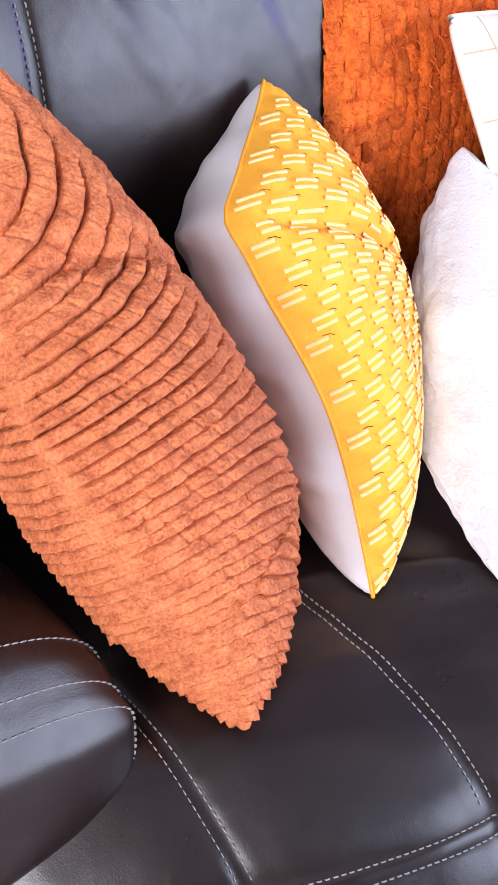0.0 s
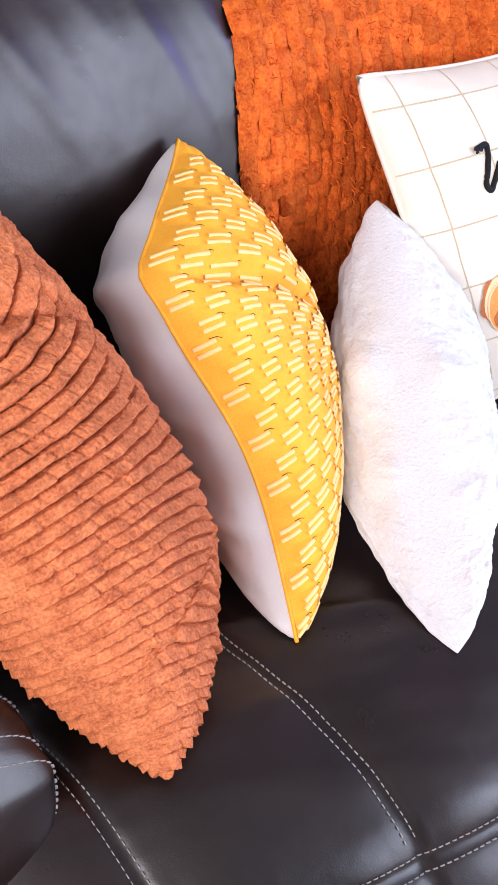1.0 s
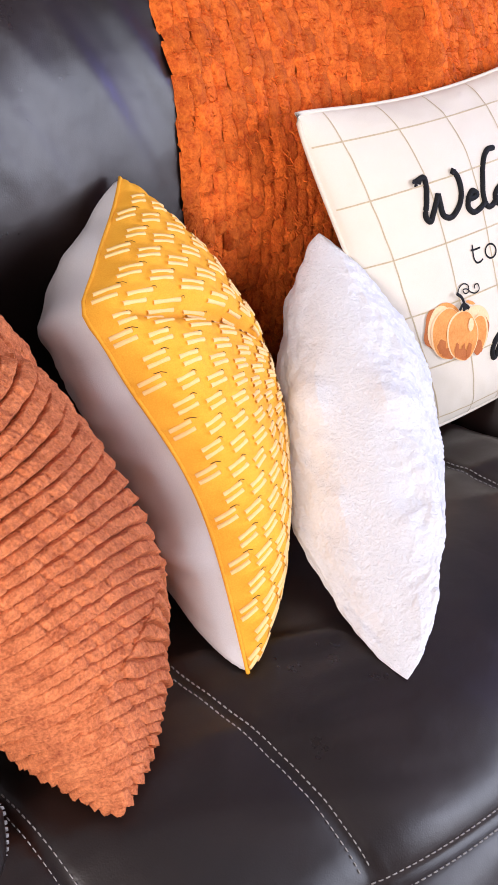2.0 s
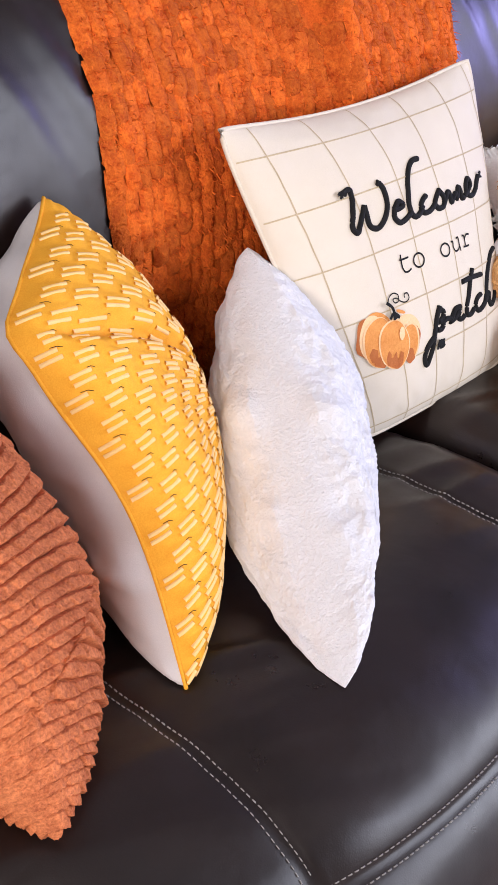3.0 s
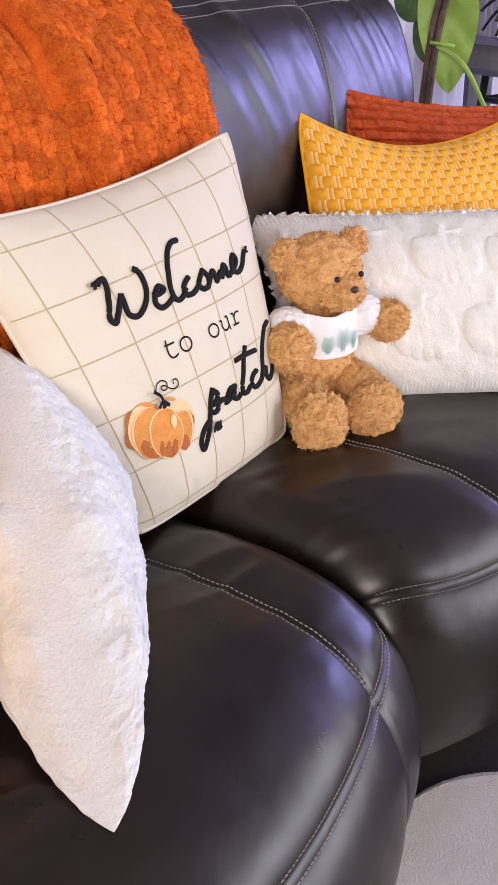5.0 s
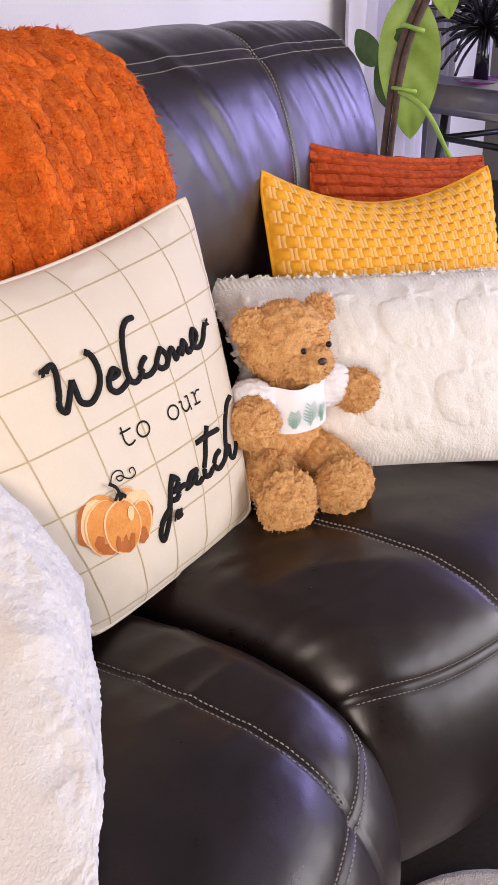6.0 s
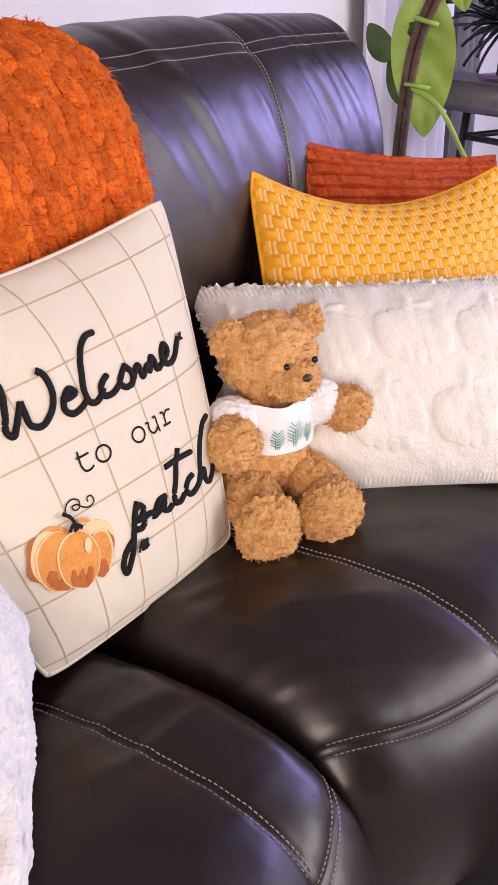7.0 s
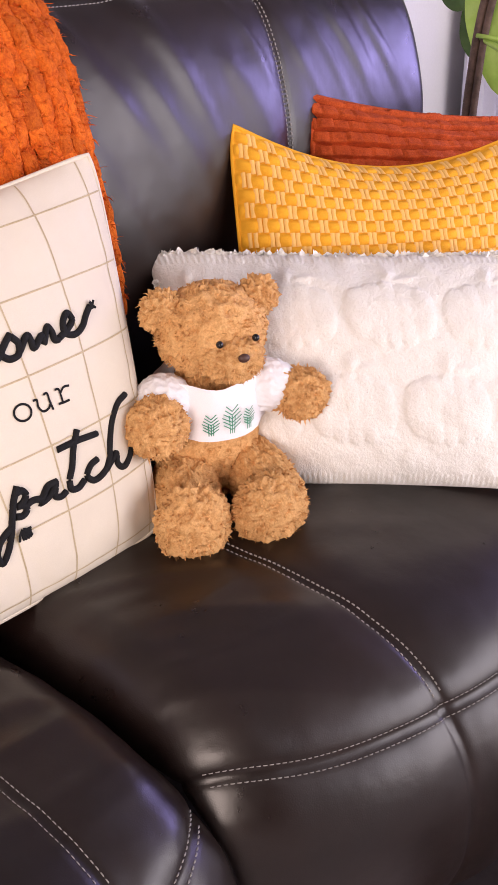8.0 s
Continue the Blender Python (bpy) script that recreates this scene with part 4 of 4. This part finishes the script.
# ---------------------------------------------------------------- throw blanket
def build_blanket():
    root = thing("throw_blanket", "burnt-orange plush throw blanket draped over the sofa back", "blanket", at=(1.05, 0.68, 0.5))
    nv = 330
    prof = spline(BACK_PROFILE, nv + 20)[14:-6]
    nv = len(prof)
    tan = np.gradient(prof, axis=0)
    nrm = np.c_[-tan[:, 1], tan[:, 0]]
    nrm /= np.linalg.norm(nrm, axis=1)[:, None]
    arc = np.r_[0, np.cumsum(np.linalg.norm(np.diff(prof, axis=0), axis=1))]
    nu = 260
    x0, x1, split = 0.757, 1.412, 1.118
    pts = np.zeros((nu, nv, 3))
    for i, x in enumerate(np.linspace(x0, x1, nu)):
        for j in range(nv):
            y, z = prof[j]
            a = arc[j]
            wob = 0.006 * noise.noise(Vector((a * 6, x * 2, 1.0)))
            xx = x + wob + 0.055 * max(0.0, 1 - a / 0.42) * (x - x0) / (x1 - x0)
            d = min(xx - x0, x1 - xx)
            o = 0.010 - 0.006 * math.exp(-(d / 0.015) ** 2)
            y += 0.045 / (1 + math.exp((x - 1.11) / 0.008))
            fold = xx - split - 0.012 * math.sin(a * 7)
            o += 0.012 * (math.exp(-((fold - 0.032) / 0.024) ** 2) + math.exp(-((fold + 0.032) / 0.024) ** 2)) - 0.012 * math.exp(-(fold / 0.007) ** 2)
            o += 0.006 * fbm(x * 3, a * 3, 0, 6.0)
            o -= 0.004 * math.exp(-((a - 0.17 - 0.02 * math.sin(9 * x)) / 0.012) ** 2) * (x < split)
            col = xx / 0.0205
            ci = math.floor(col)
            row = a / 0.034 + 0.5 * (ci % 2) + 0.35 * noise.noise(Vector((ci * 3.3, a * 3, 2)))
            ri = math.floor(row)
            hgt = 0.75 + 0.6 * noise.noise(Vector((ci * 1.9, ri * 2.3, 7.0)))
            o += 0.002 * hgt
            o += 0.0016 * noise.fractal(Vector((x * 60, a * 40, 3)), 1.0, 2.0, 3)
            pts[i, j] = (xx, y + nrm[j, 0] * o, z + nrm[j, 1] * o)
    attach("drape", mesh_of("drape", pts.reshape(-1, 3), grid_faces(nu, nv), RUST_FUR), root)
    # hanging tufts in staggered columns
    rng = random.Random(8)
    xs = np.linspace(x0, x1, nu)
    base = np.array([[pts[i, j] for j in range(nv)] for i in range(nu)])
    out = np.c_[np.zeros(nv), nrm]
    tufts = []
    cw, rh = 0.0190, 0.025
    cols = int((x1 - x0) / cw) + 1
    rows = int(arc[-1] / rh) + 1
    for c in range(cols):
        shift = rng.uniform(-0.25, 0.25) + 0.5 * (c % 2)
        for r in range(rows):
            xc = x0 + (c + 0.5) * cw + rng.gauss(0, 0.0012)
            top = (r + 1 + shift) * rh + rng.gauss(0, 0.003)
            ln, wd = rh * rng.uniform(1.45, 2.0), cw * rng.uniform(1.05, 1.35)
            up = rng.uniform(0.005, 0.0115)
            if abs(xc - split - 0.012 * math.sin(top * 7)) < 0.005:
                continue
            lean = rng.gauss(0, 0.0022)
            grid = []
            m, w = 7, 7
            for i in range(m):
                v = i / (m - 1)
                a = min(max(top - ln * v, 0.0), arc[-1])
                j = int(np.clip(np.searchsorted(arc, a), 0, nv - 1))
                for k in range(w):
                    u = 2 * k / (w - 1) - 1
                    half = wd / 2 * (1 - 0.22 * v ** 5) * (0.85 + 0.15 * min(1, v * 3))
                    x = min(max(xc + u * half + lean * v, x0 - 0.004), x1 + 0.004)
                    ii = int(np.clip(round((x - x0) / (x1 - x0) * (nu - 1)), 0, nu - 1))
                    q = base[ii, j].copy()
                    q[0] = x + 0.055 * max(0.0, 1 - a / 0.42) * (x - x0) / (x1 - x0)
                    lift = (0.001 + up * math.sin(min(1, v * 1.15) * math.pi * 0.62)) * (1 - 0.6 * abs(u) ** 4)
                    lift -= 0.006 * max(0, v - 0.86) / 0.14
                    lift += 0.0022 * noise.noise(Vector((x * 260, a * 200, c)))
                    grid.append(q + out[j] * lift)
            tufts.append((np.array(grid), grid_faces(m, w)))
    tagged(attach("tuft", joined("tuft", tufts, TUFT), root, "staggered hanging rust tufts"), kind="stuff")

    def nap(rng):
        g = tufts[rng.randrange(len(tufts))][0].reshape(7, 7, 3)
        i, k = rng.randrange(1, 6), rng.randrange(1, 6)
        n = np.cross(g[i + 1, k] - g[i - 1, k], g[i, k + 1] - g[i, k - 1])
        n /= np.linalg.norm(n) + 1e-12
        if n[1] > 0 and n[2] < 0.3:
            n = -n
        return g[i, k], 0.5 * n + np.array((0.0, -0.15, -0.45))
    tagged(attach("nap", fuzz("nap", nap, 16000, 0.0085, 0.0016, TUFT, 31, 0.5), root, "soft rust pile"), kind="stuff")


build_blanket()


# ---------------------------------------------------------------- teddy bear
def build_bear():
    f, r, up = np.array((-0.47, -0.88, 0.0)), np.array((0.88, -0.47, 0.0)), np.array((0.0, 0.0, 1.0))
    rng = random.Random(11)
    verts, faces, mats = [], [], []

    def blob(c, rad, mat=0, axis=None, nu=100, nv=72, rough=0.0035, fur=0):
        """An ellipsoid with radii along right, forward and up, or along axis first."""
        c = np.array(c)
        a, b, d = r, f, up
        if axis is not None:
            a = np.array(axis) / np.linalg.norm(axis)
            b = np.cross(up, a)
            b = b / np.linalg.norm(b)
            d = np.cross(a, b)
        k = len(verts)
        for i in range(nv + 1):
            th = math.pi * i / nv
            for j in range(nu):
                ph = 2 * math.pi * j / nu
                e = np.array((math.sin(th) * math.cos(ph), math.sin(th) * math.sin(ph), math.cos(th)))
                w = 1 + rough / min(rad) * noise.fractal(Vector(e * 4.5 + c * 9), 1.0, 2.0, 4)
                if fur:
                    # curled clumps of pile
                    h = Vector([e[0] * rad[0], e[1] * rad[1], e[2] * rad[2]]) * 105
                    twist = noise.noise_vector(h * 0.5) * 0.9
                    w += 0.0060 / min(rad) * (0.5 - abs(noise.noise(h + twist + Vector(c * 40)))) + 0.0016 / min(rad) * noise.noise(h * 2.6)
                verts.append(c + w * (rad[0] * e[0] * a + rad[1] * e[1] * b + rad[2] * e[2] * d))
        for i in range(nv):
            for j in range(nu):
                faces.append((k + i * nu + j, k + (i + 1) * nu + j, k + (i + 1) * nu + (j + 1) % nu, k + i * nu + (j + 1) % nu))
                mats.append(mat)
        for _ in range(fur):
            e = np.array([rng.gauss(0, 1) for _ in range(3)])
            e /= np.linalg.norm(e)
            p = c + rad[0] * e[0] * a + rad[1] * e[1] * b + rad[2] * e[2] * d
            n = e[0] / rad[0] * a + e[1] / rad[1] * b + e[2] / rad[2] * d
            n /= np.linalg.norm(n)
            g = np.array([rng.gauss(0, 1) for _ in range(3)])
            dr = n + 0.55 * g + np.array((0, 0, -0.35))
            dr /= np.linalg.norm(dr)
            sd = np.cross(dr, g)
            sd = sd / (np.linalg.norm(sd) + 1e-9) * rng.uniform(0.0005, 0.0011)
            ln = rng.uniform(0.004, 0.0085)
            q = len(verts)
            p = p - n * 0.001
            m = p + dr * ln * 0.6 + n * ln * 0.2
            t = p + dr * ln + np.array([rng.uniform(-1, 1) for _ in range(3)]) * ln * 0.4
            verts.extend([p - sd, p + sd, m + sd, m - sd, t])
            faces.extend([(q, q + 1, q + 2, q + 3), (q + 3, q + 2, q + 4)])
            mats.extend([mat, mat])

    O = np.array((1.414, 0.530, -0.012))

    def P(x, y, z):
        return O + x * r + y * f + z * up
    blob(P(0.008, 0.0, 0.672), (0.062, 0.052, 0.053), fur=2400)
    blob(P(0.014, 0.045, 0.653), (0.034, 0.024, 0.026), fur=450)
    for sx in (-0.050, 0.066):
        blob(P(sx, -0.002, 0.703), (0.022, 0.014, 0.021), fur=420)
    blob(P(-0.002, 0.0, 0.545), (0.060, 0.050, 0.085), fur=2600)
    for sx in (-0.045, 0.045):
        blob(P(sx * 1.0, 0.045, 0.500), (0.07, 0.036, 0.036), axis=f + sx * 5 * r + np.array((0, 0, -0.25)), fur=900)
    blob(P(-0.062, 0.105, 0.492), (0.040, 0.030, 0.044), fur=1300)
    blob(P(0.030, 0.110, 0.492), (0.042, 0.032, 0.040), fur=1300)
    # arms
    blob(P(-0.070, 0.030, 0.598), (0.045, 0.024, 0.024), axis=-0.5 * r + 0.8 * f, fur=40)
    blob(P(-0.082, 0.055, 0.592), (0.034, 0.030, 0.032), fur=1000)
    blob(P(0.085, 0.035, 0.600), (0.045, 0.023, 0.024), axis=r + 0.45 * f, fur=40)
    blob(P(0.101, 0.046, 0.594), (0.030, 0.027, 0.029), fur=900)
    # shirt: body tube and two sleeves
    k = len(verts)
    nu, nv = 40, 12
    for i in range(nv + 1):
        h = i / nv
        z = 0.566 + 0.060 * h
        sw = 0.070 - 0.010 * h ** 2
        for j in range(nu):
            w = 2 * math.pi * j / nu
            rip = 0.0018 * math.sin(7 * w + 2 * h) + 0.002 * noise.noise(Vector((math.cos(w) * 3, math.sin(w) * 3, h * 3)))
            verts.append(P(0, 0, 0) + (sw + rip) * math.cos(w) * r + (sw * 0.90 + rip) * math.sin(w) * f + (z + 0.004 * math.sin(3 * w)) * up)
    for i in range(nv):
        for j in range(nu):
            faces.append((k + i * nu + j, k + i * nu + (j + 1) % nu, k + (i + 1) * nu + (j + 1) % nu, k + (i + 1) * nu + j))
            mats.append(1)
    blob(P(-0.060, 0.020, 0.604), (0.036, 0.033, 0.032), 1, axis=-0.6 * r + 0.7 * f, rough=0.002)
    blob(P(0.066, 0.024, 0.604), (0.038, 0.032, 0.031), 1, axis=r + 0.4 * f, rough=0.002)
    # eyes and nose
    blob(P(-0.008, 0.063, 0.679), (0.0042, 0.0042, 0.0042), 2, rough=0.0, nu=14, nv=10)
    blob(P(0.036, 0.060, 0.679), (0.0042, 0.0042, 0.0042), 2, rough=0.0, nu=14, nv=10)
    blob(P(0.016, 0.073, 0.663), (0.0068, 0.0045, 0.0050), 3, rough=0.0, nu=14, nv=10)

    # printed trees on the chest
    def on_shirt(x, z):
        w = math.acos(max(-1, min(1, x / 0.070)))
        return P(0, 0, 0) + 0.0722 * math.cos(w) * r + (0.0722 * 0.90 + 0.0012) * math.sin(w) * f + z * up

    def bar(x0, z0, x1, z1, half):
        k = len(verts)
        d = np.array((x1 - x0, z1 - z0))
        o = np.array((-d[1], d[0])) / np.linalg.norm(d) * half
        for h in (0, 0.5, 1):
            for sgn in (1, -1):
                verts.append(on_shirt(x0 + d[0] * h + sgn * o[0], z0 + d[1] * h + sgn * o[1]))
        faces.extend([(k, k + 1, k + 3, k + 2), (k + 2, k + 3, k + 5, k + 4)])
        mats.extend([4, 4])
    for cx, top, size in ((-0.020, 0.598, 0.8), (0.004, 0.606, 1.0), (0.026, 0.598, 0.7)):
        for k in range(6):
            z = top - 0.0045 * k * size
            wd = 0.013 * size * (0.55 + 0.12 * k if k < 4 else 0.8)
            bar(cx, z - 0.007 * size, cx - wd, z, 0.00055)
            bar(cx, z - 0.007 * size, cx + wd, z, 0.00055)
        for o in (-0.0035, 0, 0.0035):
            bar(cx + o * size, top - 0.012, cx + o * 0.7, 0.572, 0.0005)
    me = mesh_of("teddy_bear", verts, faces, [BEAR_FUR, SHIRT, GLOSS_BLACK, NOSE_BROWN, GREEN_PRINT], mats)
    tagged(attach("teddy_bear", me), "honey-brown plush teddy bear in a white printed shirt", "teddy bear")


build_bear()


# ---------------------------------------------------------------- beyond the sofa
def leaf(name, base, tip, width, droop, mat, face):
    """A broad leaf with a folded midrib and wavy rim."""
    b, t = np.array(base, float), np.array(tip, float)
    ax = t - b
    ln = np.linalg.norm(ax)
    n = np.array(face, float)
    n -= ax * (n @ ax) / ln ** 2
    n /= np.linalg.norm(n)
    w = np.cross(ax / ln, n)
    nu, nv = 25, 13
    v = []
    for i in range(nu):
        u = i / (nu - 1)
        half = width / 2 * (math.sin(math.pi * u ** 0.8) ** 0.7 + 0.02)
        for j in range(nv):
            s = 2 * j / (nv - 1) - 1
            z = 0.12 * abs(s) * half - droop * ln * u * u + 0.06 * half * math.sin(9 * u + 2 * s) * abs(s) + 0.03 * half * math.sin(26 * u - 6 * abs(s))
            v.append(b + ax * u + w * s * half + n * z)
    return mesh_of(name, v, grid_faces(nu, nv), mat)


def build_plant():
    root = thing("potted_plant", "tall fiddle-leaf plant with broad green leaves beside the sofa", "plant", at=(2.80, 0.90, 0))
    pot = tube("pot", [(2.80, 0.92, 0.0), (2.80, 0.92, 0.02), (2.80, 0.92, 0.30), (2.80, 0.92, 0.32)], [0.13, 0.14, 0.17, 0.17], POT)
    attach("pot", pot, root, "dark glazed pot")
    for o, rad in ((0.0, 0.009), (0.018, 0.008)):
        pts = [(2.80, 0.92 - o, 0.3), (2.77, 0.89 - o, 0.62), (2.75, 0.877 - o, 0.74), (2.75, 0.848 - o, 0.96), (2.75, 0.80 - o, 1.08), (2.75, 0.74 - o, 1.35)]
        attach("trunk", tube("trunk", smooth_curve(pts, 40), rad, BARK, 10), root)
    attach("tie", tube("tie", [(2.735, 0.862, 0.855), (2.735, 0.838, 0.853), (2.74, 0.80, 0.848)], 0.005, LEAF_PALE, 6), root, "green plant tie")
    attach("tie", tube("tie", [(2.735, 0.846, 1.0), (2.735, 0.81, 0.99), (2.74, 0.79, 0.985)], 0.006, LEAF_PALE, 6), root, "green plant tie")
    attach("stalk", tube("stalk", smooth_curve([(2.75, 0.86, 0.85), (2.72, 0.78, 0.82), (2.70, 0.68, 0.69), (2.70, 0.60, 0.60)], 16), 0.006, LEAF_PALE, 8), root)
    for base, tip, wd, dr, mt, fc in (
            ((2.79, 0.85, 1.07), (2.80, 0.83, 0.725), 0.15, 0.05, LEAF_PALE, (-1, -0.25, 0.1)),
            ((2.78, 0.86, 0.99), (2.80, 0.90, 0.83), 0.07, 0.0, LEAF, (-1, 0.2, 0.1)),
            ((2.78, 0.92, 0.90), (2.80, 0.99, 0.985), 0.06, 0.1, LEAF, (-1, 0, 0.3)),
            ((2.78, 0.88, 0.80), (2.80, 0.93, 0.92), 0.05, 0.1, LEAF, (-1, 0, 0.3)),
            ((2.76, 0.77, 1.16), (2.78, 0.745, 1.01), 0.08, 0.1, LEAF_PALE, (-1, -0.2, 0.3)),
            ((2.75, 0.78, 1.15), (2.80, 0.95, 1.30), 0.14, 0.1, LEAF, (-1, -0.2, 0.3)),
            ((2.75, 0.76, 1.20), (2.90, 0.60, 1.36), 0.14, 0.1, LEAF, (-1, -0.2, 0.3))):
        attach("leaf", leaf("leaf", base, tip, wd, dr, mt, fc), root)


def smooth_curve(pts, n):
    return [tuple(p) for p in spline(pts, n)]


build_plant()


def build_stool():
    root = thing("stool", "black metal stool with a thick grey padded seat", "stool", at=(4.35, 0.88, 0))
    ca, sa = 0.28, -0.96
    right, fwd = np.array((ca, sa, 0)), np.array((0.96, 0.28, 0))

    def P(a, b, z):
        return tuple(np.array((4.35, 0.88, z)) + a * right + b * fwd)
    bm = bmesh.new()
    bmesh.ops.create_cube(bm, size=1)
    e1, e2 = (Vector(right) + Vector(fwd)) / 1.414, (Vector(right) - Vector(fwd)) / 1.414
    for v in bm.verts:
        v.co = Vector((4.35, 0.88, 0.685)) + e1 * v.co.x * 0.54 + e2 * v.co.y * 0.54 + Vector((0, 0, v.co.z * 0.085))
    bmesh.ops.bevel(bm, geom=bm.edges[:], offset=0.028, segments=5, profile=0.5, affect="EDGES")
    me = bpy.data.meshes.new("seat")
    bm.to_mesh(me)
    bm.free()
    me.materials.append(GREY_VINYL)
    me.polygons.foreach_set("use_smooth", [True] * len(me.polygons))
    attach("seat", me, root, "grey padded seat")
    for a, b in ((-0.31, 0), (0.31, 0), (0, -0.31), (0, 0.31)):
        attach("leg", tube("leg", [P(a, b, 0.65), P(a * 1.1, b * 1.1, 0.3), P(a * 1.22, b * 1.22, 0.0)], 0.016, BLACK_METAL, 8), root)
    for z in (0.62, 0.52):
        c = [(-0.32, 0), (0, -0.32), (0.32, 0), (0, 0.32)]
        for k in range(4):
            attach("rail", tube("rail", [P(*c[k], z), P(*c[(k + 1) % 4], z)], 0.012, BLACK_METAL, 8), root)
    plate = thing("plate", "shiny purple plate lying on the grey seat", "plate", at=(4.20, 1.00, 0.728))
    prof = [(0.0, 0.730), (0.07, 0.731), (0.10, 0.738), (0.13, 0.748), (0.132, 0.751), (0.10, 0.744), (0.07, 0.737), (0.0, 0.736)]
    nu = 40
    v = [(4.20 + rr * math.cos(2 * math.pi * k / nu), 1.00 + rr * math.sin(2 * math.pi * k / nu), z) for rr, z in prof for k in range(nu)]
    fc = [(i * nu + k, i * nu + (k + 1) % nu, (i + 1) * nu + (k + 1) % nu, (i + 1) * nu + k) for i in range(len(prof) - 1) for k in range(nu)]
    attach("dish", mesh_of("dish", v, fc, PURPLE), plate)
    rng = random.Random(5)
    bow = thing("ribbon_pompom", "glossy black ribbon pompom standing on the purple plate", "decoration", at=(4.25, 1.05, 0.75))
    attach("stem", tube("stem", [(4.25, 1.05, 0.735), (4.25, 1.05, 0.93)], [0.03, 0.02], GLOSS_BLACK, 10), bow)
    for k in range(110):
        th, ph = rng.uniform(0, 6.28), rng.uniform(-0.5, 1.2)
        d = np.array((math.cos(th) * math.cos(ph), math.sin(th) * math.cos(ph), math.sin(ph)))
        sw = np.array([rng.gauss(0, 0.05) for _ in range(3)])
        c = np.array((4.25, 1.05, 0.93))
        pts = [c, c + d * 0.07 + sw * 0.5, c + d * 0.13 + sw, c + d * 0.165 + sw * 1.3 + np.array((0, 0, -0.02))]
        pts = [(x, y, max(z, 0.752)) for x, y, z in pts]
        attach("ribbon", tube("ribbon", smooth_curve(pts, 9), 0.006, GLOSS_BLACK, 5), bow)


build_stool()


def curtain(name, x0, x1, mat, label, folds, depth):
    nu, nv = 160, 6
    v = []
    for i in range(nu):
        x = x0 + (x1 - x0) * i / (nu - 1)
        for j in range(nv):
            z = 0.02 + 2.36 * j / (nv - 1)
            y = 1.47 + depth * math.sin(folds * 6.283 * i / nu + 0.8 * noise.noise(Vector((x * 2, z * 0.4, 1)))) + 0.01 * noise.noise(Vector((x * 9, z, 2)))
            v.append((x, y, z))
    ob = attach(name, mesh_of(name, v, grid_faces(nu, nv), mat))
    tagged(ob, label, "curtain")
    m = ob.modifiers.new("thickness", "SOLIDIFY")
    m.thickness = 0.003


curtain("curtain", 3.95, 4.85, SHEER, "pale lilac sheer curtain hanging against the wall", 7, 0.025)
curtain("curtain", 4.93, 5.20, GREY_DRAPE, "heavy grey curtain hanging against the wall", 3, 0.04)
rod = attach("curtain_rod", tube("curtain_rod", [(3.85, 1.47, 2.39), (5.6, 1.47, 2.39)], 0.012, BLACK_METAL, 10))
tagged(rod, "thin black metal curtain rod", "curtain rod", kind="structure")
